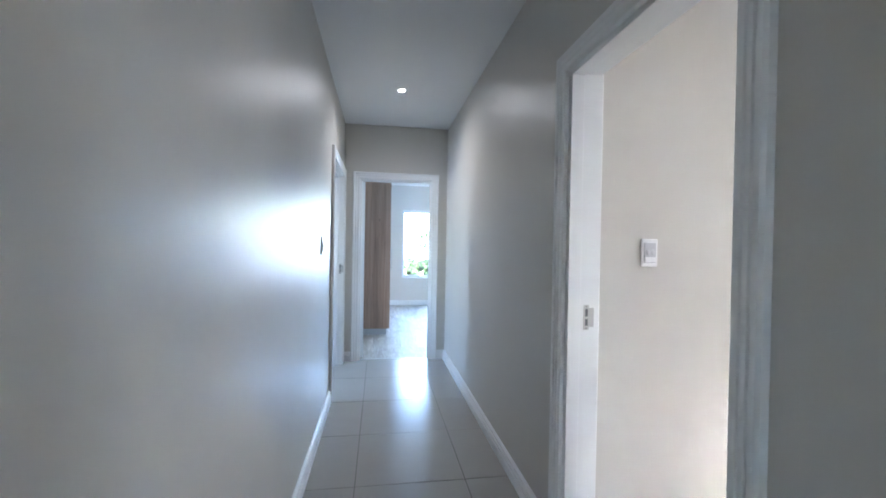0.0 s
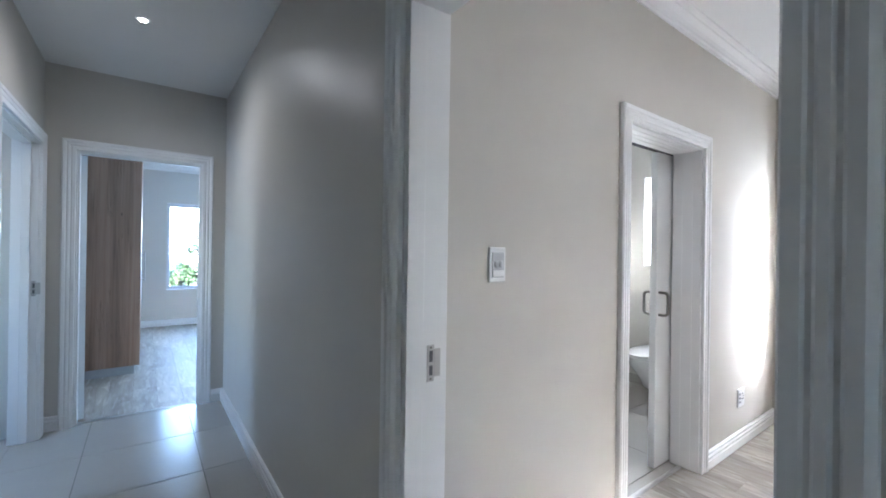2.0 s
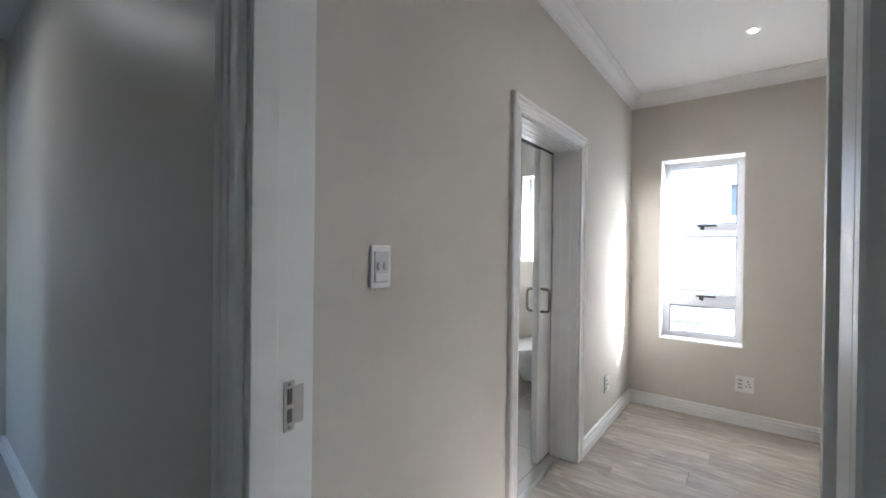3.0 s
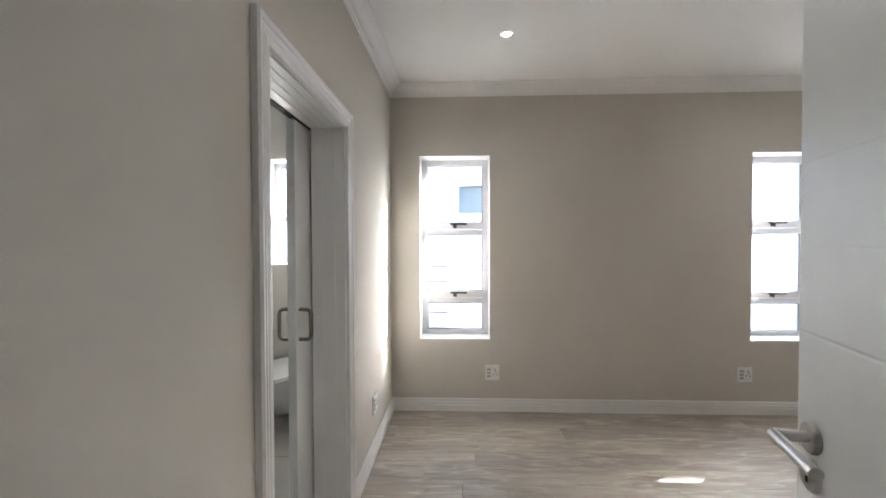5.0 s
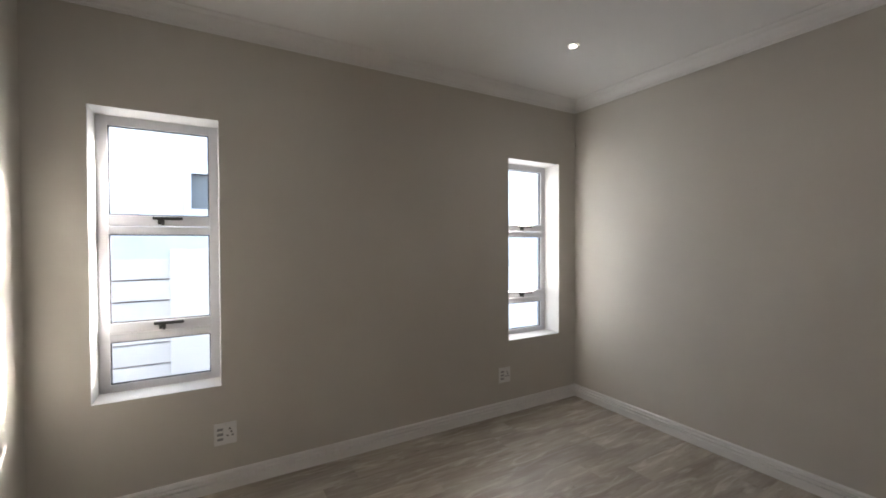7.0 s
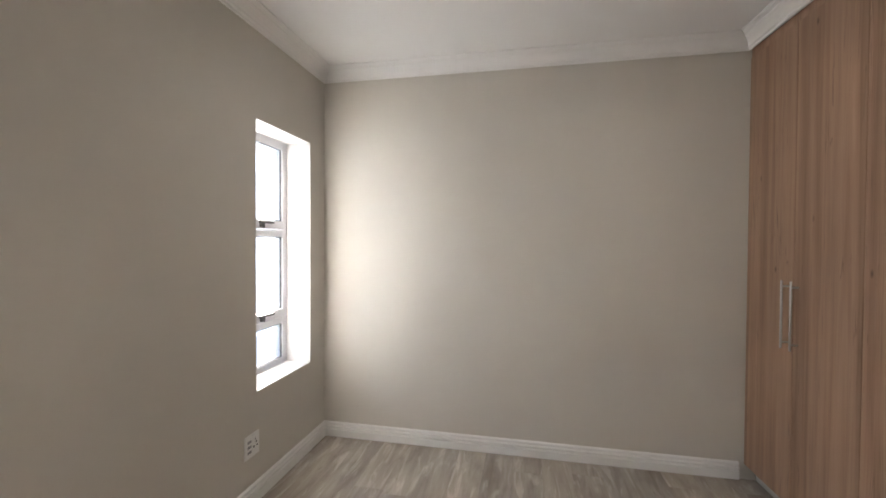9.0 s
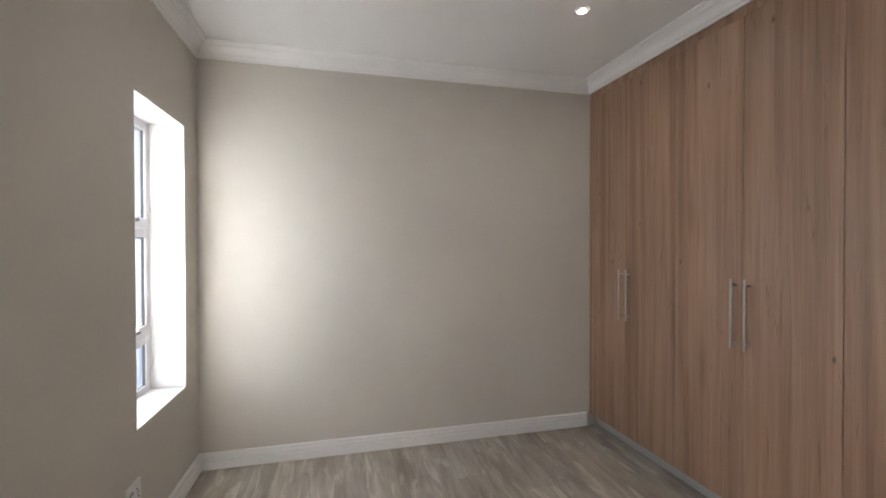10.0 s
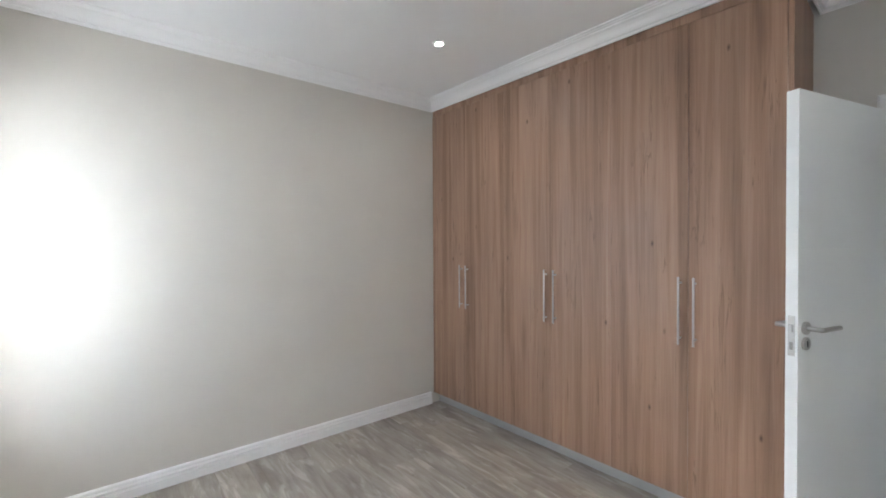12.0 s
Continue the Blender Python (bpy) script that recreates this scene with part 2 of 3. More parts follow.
def tube(bm, points, radius, steps=12):
    """A round bar along points, with flat ends."""
    pts = [Vector(p) for p in points]
    rings = []
    side = None
    for i, p in enumerate(pts):
        way = ((pts[min(i + 1, len(pts) - 1)] - p).normalized() + (p - pts[max(i - 1, 0)]).normalized()).normalized()
        if side is None:
            side = way.orthogonal().normalized()
        side = (side - way * side.dot(way)).normalized()
        up = way.cross(side)
        rings.append([bm.verts.new(p + radius * (math.cos(2 * math.pi * k / steps) * side + math.sin(2 * math.pi * k / steps) * up)) for k in range(steps)])
    for a, b in zip(rings, rings[1:]):
        for k in range(steps):
            bm.faces.new((a[k], a[(k + 1) % steps], b[(k + 1) % steps], b[k]))
    bm.faces.new(rings[0][::-1])
    bm.faces.new(rings[-1])
    return bm


def rounded(points, r, n=5):
    """The points of a bent bar, with its inner corners rounded."""
    pts = [Vector(p) for p in points]
    out = [pts[0]]
    for a, b, c in zip(pts, pts[1:], pts[2:]):
        p, q = b + (a - b).normalized() * r, b + (c - b).normalized() * r
        for i in range(n + 1):
            t = i / n
            out.append(p * (1 - t) ** 2 + b * 2 * t * (1 - t) + q * t * t)
    out.append(pts[-1])
    return out


def mesh_of(name, bm, material, smooth=False):
    bmesh.ops.recalc_face_normals(bm, faces=bm.faces)
    me = bpy.data.meshes.new(name)
    bm.to_mesh(me)
    bm.free()
    me.materials.append(material)
    if smooth:
        me.shade_smooth()
        me.set_sharp_from_angle(angle=radians(38))
    return me


def part(name, bm, material, parent=None, label="", smooth=False):
    ob = new(name, mesh_of(name, bm, material, smooth))
    ob.parent = parent
    if label:
        tagged(ob, label)
    return ob


def thing(name, m, label, category, group="", kind=""):
    ob = new(name)
    ob.empty_display_size = 0.1
    ob.matrix_world = m
    return tagged(ob, label, category, group, kind)


def structure(name, bm, material, label, category="wall", smooth=False):
    return tagged(part(name, bm, material, None, "", smooth), label, category, "", "structure")


def wall_mesh(axis, p0, p1, a0, a1, z0, z1, openings=()):
    """A wall of thickness p0..p1 that runs along x (axis 'x') or y, with openings (a0, a1, z0, z1) through it."""
    us = sorted({a0, a1, *[v for o in openings for v in o[:2]]})
    zs = sorted({z0, z1, *[v for o in openings for v in o[2:]]})
    us, zs = [u for u in us if a0 <= u <= a1], [z for z in zs if z0 <= z <= z1]

    def solid(i, j):
        if not (0 <= i < len(us) - 1 and 0 <= j < len(zs) - 1):
            return False
        u, z = (us[i] + us[i + 1]) / 2, (zs[j] + zs[j + 1]) / 2
        return not any(o[0] < u < o[1] and o[2] < z < o[3] for o in openings)

    bm, made = bmesh.new(), {}

    def vert(u, p, z):
        if (u, p, z) not in made:
            made[u, p, z] = bm.verts.new((u, p, z) if axis == "x" else (p, u, z))
        return made[u, p, z]

    for i in range(len(us) - 1):
        for j in range(len(zs) - 1):
            if not solid(i, j):
                continue
            u, v, z, w = us[i], us[i + 1], zs[j], zs[j + 1]
            for p in (p0, p1):
                bm.faces.new([vert(u, p, z), vert(v, p, z), vert(v, p, w), vert(u, p, w)])
            for d, e, quad in ((-1, 0, ((u, z), (u, w))), (1, 0, ((v, z), (v, w))), (0, -1, ((u, z), (v, z))), (0, 1, ((u, w), (v, w)))):
                if not solid(i + d, j + e):
                    (ua, za), (ub, zb) = quad
                    bm.faces.new([vert(ua, p0, za), vert(ub, p0, zb), vert(ub, p1, zb), vert(ua, p1, za)])
    return bm


def moulding(profile, a, b, inward, mitre_a=0, mitre_b=0):
    """A moulding along a wall from a to b (x, y). profile: (out from the wall, height). mitres: 1 at an inner corner, -1 at an outer one."""
    bm = bmesh.new()
    a, b, inward = Vector(a), Vector(b), Vector(inward)
    way = (b - a).normalized()
    ends = []
    for p, m, s in ((a, mitre_a, 1), (b, mitre_b, -1)):
        ends.append([bm.verts.new((*(p + inward * d + way * (d * m * s)), z)) for d, z in profile])
    n = len(profile)
    for i in range(n):
        bm.faces.new((ends[0][i], ends[0][(i + 1) % n], ends[1][(i + 1) % n], ends[1][i]))
    bm.faces.new(ends[0])
    bm.faces.new(ends[1][::-1])
    return bm


SKIRT = [(0, 0.0025), (0.022, 0.0025), (0.022, 0.052), (0.007, 0.056), (0.007, 0.063), (0.022, 0.066), (0.021, 0.076), (0.006, 0.080), (0.006, 0.086), (0.018, 0.089), (0.016, 0.100), (0.006, 0.106), (0, 0.106)]
CASING = [(0.0, 0.0), (0.0, 0.016), (0.003, 0.019), (0.020, 0.019), (0.024, 0.0162), (0.029, 0.0162), (0.033, 0.020), (0.043, 0.022), (0.047, 0.0185), (0.052, 0.0185), (0.056, 0.024), (0.070, 0.027), (0.078, 0.020), (0.078, 0.0)]


def casing_pieces(u0, u1, top, place):
    """Left, head and right pieces of a mitred architrave round an opening u0..u1 of height top. place(u, z, out) gives the point."""
    out = []
    corners = lambda w: ((u0 - w, 0.0), (u0 - w, top + w), (u1 + w, top + w), (u1 + w, 0.0))
    for k in range(3):
        bm = bmesh.new()
        ends = [[bm.verts.new(place(*corners(w)[k + e], d)) for w, d in CASING] for e in (0, 1)]
        n = len(CASING)
        for i in range(n):
            bm.faces.new((ends[0][i], ends[0][(i + 1) % n], ends[1][(i + 1) % n], ends[1][i]))
        bm.faces.new(ends[0])
        bm.faces.new(ends[1][::-1])
        out.append(bm)
    return out


# ---- the plan ----
CE, CW, CN, CS = 0.914, -0.242, 4.87, -2.2      # corridor faces
RW, RE, RN, RS = 1.05, 4.44, 1.92, -1.772      # bedroom faces
BN, BS = 3.30, 2.09                             # bathroom
FN, FS, FW, FE = 9.10, 4.99, -1.0, 4.439          # far bedroom
OUT_E = 4.71                                    # outer face of the east wall
CEIL, HALL_CEIL, TOP = 2.68, 2.645, 2.80
DOOR_TOP = 2.043
BED_DOOR = (0.961, 1.812)
W1, W2, WIN = (1.10, 1.68), (-1.57, -0.99), (0.597, 2.112)
# unseen window span, added to let light into the far bedroom
EAST_FILL = (5.3, 5.88)
BW = (2.42, 2.98, 1.217, 2.10)
FWIN = (0.645, 3.0, 0.60, 2.06)
# the hall one is an unseen opening, added to brighten the passage
SIDE_WIN, HALL_FILL = (3.4, 4.2, 0.9, 2.0), (-2.1, -1.55, 0.9, 2.0)

structure("wall_east", wall_mesh("y", RE, OUT_E, RS - 0.27, FN, 0, TOP, [(*W1, *WIN), (*W2, *WIN), (*EAST_FILL, *WIN), BW]), WALL, "warm greige painted wall with two narrow windows")
structure("wall_south", wall_mesh("x", RS - 0.27, RS, CE, RE - 0.001, 0, TOP), WALL, "plain warm greige painted bedroom wall")
structure("wall_hall_east", wall_mesh("y", CE, RW, CS - 0.15, CN, 0, TOP, [(*BED_DOOR, 0, DOOR_TOP)]), HALL_WALL, "greige painted passage wall with a doorway")
structure("wall_hall_west", wall_mesh("y", CW - 0.12, CW, CS - 0.15, CN, 0, TOP, [(3.715, 4.735, 0, DOOR_TOP), HALL_FILL]), HALL_WALL, "greige satin painted passage wall")
structure("wall_hall_end", wall_mesh("x", CN, FS, FW, FE, 0, TOP, [(-0.073, 0.742, 0, DOOR_TOP)]), HALL_WALL, "greige wall with a doorway at the passage end")
structure("wall_hall_south", wall_mesh("x", CS - 0.15, CS, CW, CE, 0, TOP), HALL_WALL, "plain greige passage wall")
structure("wall_north", wall_mesh("x", RN, BS, RW, RE - 0.001, 0, TOP, [(2.243, 3.093, 0, 1.985)]), WALL, "greige wall between bedroom and bathroom")
structure("wall_bath_north", wall_mesh("x", BN, BN + 0.12, RW, RE - 0.001, 0, TOP), BATH_WALL, "pale bathroom wall")
structure("wall_far_north", wall_mesh("x", FN, FN + 0.27, FW - 0.27, OUT_E, 0, TOP, [FWIN]), WALL, "greige wall with a garden window")
structure("wall_far_west", wall_mesh("y", FW - 0.27, FW, FS, FN, 0, TOP), WALL, "plain greige wall of the far bedroom")
structure("wall_side_room", wall_mesh("y", -2.72, -2.6, 2.6, CN, 0, TOP, [SIDE_WIN]), WALL, "plain greige wall of the side room")
structure("wall_side_south", wall_mesh("x", 2.6, 2.72, -2.6, CW - 0.12, 0, TOP), WALL, "plain greige wall of the side room")
structure("wall_side_north", wall_mesh("x", CN, FS, -2.72, FW, 0, TOP), WALL, "plain greige wall of the side room")
structure("bathroom_lining", slab(RE - 0.006, RE - 0.002, BS + 0.02, BW[0] , 0, CEIL), BATH_WALL, "pale bathroom wall paint")
lining = bmesh.new()
for y0, y1, z0, z1 in ((BW[0], BW[1], 0, BW[2]), (BW[0], BW[1], BW[3], CEIL), (BW[1], BN - 0.002, 0, CEIL)):
    box(lining, RE - 0.006, RE - 0.002, y0, y1, z0, z1)
structure("bathroom_lining", lining, BATH_WALL, "pale bathroom wall paint under and beside the window")


def ceiling(name, x0, x1, y0, y1, z, label):
    structure(name, slab(x0, x1, y0, y1, z, z + 0.04), CEILING, label, "ceiling")


ceiling("ceiling_bedroom", RW, RE, RS, RN, CEIL, "smooth white bedroom ceiling")
ceiling("ceiling_hall", CW, CE, CS, CN, HALL_CEIL, "smooth white passage ceiling")
ceiling("ceiling_bathroom", RW, RE, BS, BN, CEIL, "smooth white bathroom ceiling")
ceiling("ceiling_far", FW, FE, FS, FN, CEIL, "smooth white ceiling of the far bedroom")
ceiling("ceiling_side", -2.6, CW - 0.12, 2.72, CN, CEIL, "smooth white ceiling of the side room")
structure("roof", slab(-2.9, OUT_E + 0.02, CS - 0.3, FN + 0.3, TOP, TOP + 0.16), ROOF, "dark flat roof slab over the house", "roof")
structure("eaves", slab(OUT_E + 0.001, OUT_E + 0.70, CS - 0.3, FN + 0.3, 2.57, 2.74, bevel=0.01), RENDER, "white boxed eaves along the house", "eaves")
structure("ground", slab(-150, 160, -150, 160, -0.32, -0.15), PAVE, "pale concrete ground round the house", "ground")
structure("lawn", slab(-12, 14, 14.2, 17.4, -0.15, -0.135), LAWN, "short green lawn behind the house", "lawn")
structure("floor_base", slab(-2.7, OUT_E, CS - 0.1, FN + 0.1, -0.13, -0.012), GROUT, "grey screed under the floor finish", "floor")
structure("floor_side_room", slab(-2.6, CW - 0.12, 2.72, CN, -0.012, 0.0), TILE, "pale porcelain floor of the side room", "floor")
structure("paving", slab(OUT_E, 7.2, -6, 14, -0.15, -0.13), PAVE, "concrete paving strip between the houses", "paving")


# ---- trim ----
def skirting(name, a, b, inward, ma=0, mb=0):
    structure(name, moulding(SKIRT, a, b, inward, ma, mb), TRIM, "white moulded skirting board", "baseboard")


skirting("baseboard", (RE, RS), (RE, RN), (-1, 0), 1, 1)
skirting("baseboard", (1.70, RS), (RE, RS), (0, 1), 0, 1)
skirting("baseboard", (3.169, RN), (RE, RN), (0, -1), 0, 1)
skirting("baseboard", (RW + 0.02, RN), (2.167, RN), (0, -1))
skirting("baseboard", (CE, 1.886), (CE, CN), (-1, 0), 0, 1)
skirting("baseboard", (CE, CS), (CE, 0.909), (-1, 0), 1, 0)
skirting("baseboard", (CW, CS), (CW, 3.635), (1, 0), 1, 0)
skirting("baseboard", (CW, CN), (-0.15, CN), (0, -1), 0, 0)
skirting("baseboard", (0.82, CN), (CE, CN), (0, -1), 0, 1)
skirting("baseboard", (FW, FN), (FE, FN), (0, -1), 1, 1)
structure("tile_skirting", slab(RE - 0.016, RE - 0.006, BS + 0.002, BN - 0.012, 0, 0.095, bevel=0.001), TILE, "pale porcelain tile skirting in the bathroom", "baseboard")
structure("tile_skirting", slab(RW + 0.002, RE - 0.006, BN - 0.010, BN, 0, 0.095, bevel=0.001), TILE, "pale porcelain tile skirting in the bathroom", "baseboard")

D = CEIL
CORNICE = [(0, D - 0.088), (0.010, D - 0.088), (0.012, D - 0.074), (0.020, D - 0.071), (0.024, D - 0.056), (0.034, D - 0.041), (0.048, D - 0.030), (0.062, D - 0.024), (0.066, D - 0.016), (0.076, D - 0.014), (0.080, D - 0.010), (0.092, D - 0.009), (0.095, D - 0.001), (0, D - 0.001)]


def cornice(a, b, inward, ma=1, mb=1):
    structure("cornice", moulding(CORNICE, a, b, inward, ma, mb), TRIM, "white stepped plaster cornice", "cornice")


WF, WN = 1.671, 0.70                            # wardrobe front at its south end, and north end
WFN = 1.671 - (WN - RS) * math.sin(radians(2.2))   # its front at the north end
cornice((RE, RS), (RE, RN), (-1, 0))
cornice((WF + 0.004, RS), (RE, RS), (0, 1))
cornice((RW, RN), (RE, RN), (0, -1))
cornice((WF + 0.004, RS), (WFN + 0.004, WN), (math.cos(radians(2.2)), math.sin(radians(2.2))), 1, -1)
cornice((RW, WN + 0.004), (WFN + 0.004, WN + 0.004), (0, 1), 1, -1)
cornice((RW, WN), (RW, RN), (1, 0))
cornice((FW, FN), (FE, FN), (0, -1))
cornice((RE - 0.006, BS), (RE - 0.006, BN), (-1, 0))
cornice((RW, BN), (RE, BN), (0, -1))


# ---- floors, piece by piece ----
def planks(parent_name, x0, x1, y0, y1, label, width=0.182, length=1.22):
    base = structure(parent_name, slab(x0, x1, y0, y1, -0.012, -0.0035), JOINT, label, "floor")
    rnd, shared = random.Random(5), {}
    x = x0
    while x < x1 - 0.01:
        w = min(width, x1 - x)
        y = y0 - rnd.uniform(0.05, length - 0.1)
        while y < y1:
            a, b = max(y, y0), min(y + length, y1)
            y += length
            if b - a < 0.02:
                continue
            key = (round(w, 3), round(b - a, 2))
            if key not in shared:
                hw, hl = w / 2 - 0.0003, (b - a) / 2 - 0.0003
                bm = bmesh.new()
                low = [bm.verts.new((sx * hw, sy * hl, -0.0035)) for sx, sy in ((-1, -1), (1, -1), (1, 1), (-1, 1))]
                mid = [bm.verts.new((sx * hw, sy * hl, -0.0006)) for sx, sy in ((-1, -1), (1, -1), (1, 1), (-1, 1))]
                top = [bm.verts.new((sx * (hw - 0.0004), sy * (hl - 0.0004), 0)) for sx, sy in ((-1, -1), (1, -1), (1, 1), (-1, 1))]
                for p, q in ((low, mid), (mid, top)):
                    for i in range(4):
                        bm.faces.new((p[i], p[(i + 1) % 4], q[(i + 1) % 4], q[i]))
                bm.faces.new(top)
                shared[key] = mesh_of("plank", bm, PLANK)
            ob = new("plank", shared[key])
            ob.location = (x + w / 2, (a + b) / 2, 0)
            ob.parent = base
        x += width


def tiles(parent_name, x0, x1, y0, y1, ox, oy, label, size=0.608, gap=0.004):
    base = structure(parent_name, slab(x0, x1, y0, y1, -0.012, -0.0025), GROUT, label, "floor")
    shared = {}
    cut = lambda a0, a1, o: [(max(a0, o + i * size), min(a1, o + (i + 1) * size)) for i in range(-12, 14) if o + (i + 1) * size > a0 + 0.01 and o + i * size < a1 - 0.01]
    for xa, xb in cut(x0, x1, ox):
        for ya, yb in cut(y0, y1, oy):
            key = (round(xb - xa, 3), round(yb - ya, 3))
            if key not in shared:
                hw, hl, c = (xb - xa - gap) / 2, (yb - ya - gap) / 2, 0.0005
                bm = bmesh.new()
                ring = lambda k, z: [bm.verts.new((sx * (hw - k), sy * (hl - k), z)) for sx, sy in ((-1, -1), (1, -1), (1, 1), (-1, 1))]
                low, mid, top = ring(0, -0.0025), ring(0, -0.0005), ring(c, 0)
                for p, q in ((low, mid), (mid, top)):
                    for i in range(4):
                        bm.faces.new((p[i], p[(i + 1) % 4], q[(i + 1) % 4], q[i]))
                bm.faces.new(top)
                shared[key] = mesh_of("tile", bm, TILE)
            ob = new("tile", shared[key])
            ob.location = ((xa + xb) / 2, (ya + yb) / 2, 0)
            ob.parent = base


# ---- doors ----
def door_surround(name, u0, u1, top, p0, p1, axis, label, sides=(1, 1), stop=None, margin=0.004):
    """Lining boards in an opening u0..u1 of a wall p0..p1, and a moulded architrave on each face."""
    t = 0.012
    root = thing(name, pose(0, 0, 0), label, "door frame", "", "structure")

    def put(bm):
        if axis == "y":
            for v in bm.verts:
                v.co = Vector((v.co.y, v.co.x, v.co.z))
        return bm

    part("jamb", put(slab(u0, u0 + t, p0 + 0.001, p1 - 0.001, 0, top)), TRIM, root)
    part("jamb", put(slab(u1 - t, u1, p0 + 0.001, p1 - 0.001, 0, top)), TRIM, root)
    part("head", put(slab(u0 + t, u1 - t, p0 + 0.001, p1 - 0.001, top - t, top)), TRIM, root)
    if stop:
        a, b = stop
        part("stop", put(slab(u0 + t, u0 + t + 0.013, a, b, 0, top - t, bevel=0.002)), TRIM, root)
        part("stop", put(slab(u1 - t - 0.013, u1 - t, a, b, 0, top - t, bevel=0.002)), TRIM, root)
        part("stop", put(slab(u0 + t + 0.013, u1 - t - 0.013, a, b, top - t - 0.013, top - t, bevel=0.002)), TRIM, root)
    for face, way, want in ((p0, -1, sides[0]), (p1, 1, sides[1])):
        if want:
            place = (lambda u, z, d: (u, face + way * d, z)) if axis == "x" else (lambda u, z, d: (face + way * d, u, z))
            for bm in casing_pieces(u0 + margin, u1 - 0.004, top - 0.004, place):
                part("architrave", bm, TRIM, root)
    return root


def strike(parent, m):
    """A lock's strike plate with its two mortices, lying in the local xz plane."""
    bm = slab(-0.012, 0.012, 0, 0.003, -0.052, 0.052, bevel=0.001)
    box(bm, -0.034, -0.0122, 0.0004, 0.0028, -0.040, 0.040, bevel=0.001)
    plate = part("strike_plate", bm, STEEL, parent, "brushed steel strike plate")
    plate.matrix_local = m
    for z0, z1 in ((0.004, 0.036), (-0.034, -0.006)):
        part("mortice", slab(-0.006, 0.005, 0.0025, 0.0042, z0, z1), SLOT, plate)
    for z in (-0.044, 0.045):
        part("screw", turned(bmesh.new(), [(0, 0.0015), (0.0034, 0.0012), (0.0036, 0)], pose(0, 0.003, z, -90, 0, 0), 12), DARK_STEEL, plate)


def hinge(parent, m):
    bm = slab(-0.02, 0.02, 0, 0.003, -0.05, 0.05, bevel=0.001)
    tube(bm, [(0.022, 0.003, -0.05), (0.022, 0.003, 0.05)], 0.006)
    ob = part("hinge", bm, STEEL, parent, "brushed steel butt hinge")
    ob.matrix_local = m


bed_frame = door_surround("door_frame_bedroom", *BED_DOOR, DOOR_TOP, CE, RW, "y", "white painted door frame with moulded architrave", stop=(0.916, 0.972), margin=0.025)
strike(bed_frame, pose(1.004, 1.80, 1.02) @ pose(0, 0, 0, 0, 0, 180))
end_frame = door_surround("door_frame_end", -0.073, 0.742, DOOR_TOP, CN, FS, "x", "white painted door frame at the passage end", stop=(CN + 0.02, CN + 0.065))
for z in (0.31, 1.84):
    part("hinge", slab(-0.0615, -0.0575, CN + 0.068, CN + 0.118, z - 0.05, z + 0.05, bevel=0.001), DARK_STEEL, end_frame, "brushed steel hinge leaf")
side_frame = door_surround("door_frame_side", 3.715, 4.735, DOOR_TOP, CW - 0.12, CW, "y", "white painted door frame of a side doorway", stop=(CW - 0.085, CW - 0.04))
strike(side_frame, pose(CW - 0.02, 4.723, 1.04) @ pose(0, 0, 0, 0, 0, 180))
bath_frame = door_surround("door_frame_bathroom", 2.243, 3.093, 1.985, RN, BS, "x", "white painted frame of a sliding bathroom door", sides=(1, 0))
groove = bmesh.new()
for k in range(3):
    box(groove, 2.255, 3.081, RN + 0.035 + 0.042 * k, RN + 0.055 + 0.042 * k, 1.9695, 1.9735, bevel=0.0018)
part("head_moulding", groove, TRIM, bath_frame, "ribbed white head lining")
ribs = bmesh.new()
for k in range(2):
    box(ribs, 3.0795, 3.0812, RN + 0.05 + 0.06 * k, RN + 0.056 + 0.06 * k, 0, 1.957)
part("jamb_moulding", ribs, TRIM, bath_frame, "fine raised lines on the white jamb")


def lever(parent, x, z, side, thick):
    """Round rose, return lever and key escutcheon on one face. side: 1 or -1 along local y; the lever points to -x."""
    y = side * thick / 2
    turn = pose(x, y, z, -90 * side, 0, 0)
    rose = turned(bmesh.new(), [(0, 0), (0.026, 0), (0.026, 0.006), (0.024, 0.009), (0.012, 0.0095), (0.0, 0.0095)], turn, 28)
    part("rose", rose, STEEL, parent, "round brushed steel rose", True)
    arm = tube(bmesh.new(), rounded([(x, y, z), (x, y + side * 0.055, z), (x - 0.128, y + side * 0.055, z)], 0.004, 3), 0.0095, 16)
    part("lever", arm, STEEL, parent, "round brushed steel lever", True)
    scut = turned(bmesh.new(), [(0, 0), (0.026, 0), (0.026, 0.006), (0.024, 0.0085), (0, 0.0085)], pose(x, y, z - 0.062, -90 * side, 0, 0), 28)
    scut = part("escutcheon", scut, STEEL, parent, "round keyhole escutcheon", True)
    part("keyhole", slab(x - 0.003, x + 0.003, *sorted((y + side * 0.0086, y + side * 0.0095)), z - 0.074, z - 0.050), HOLE, scut)


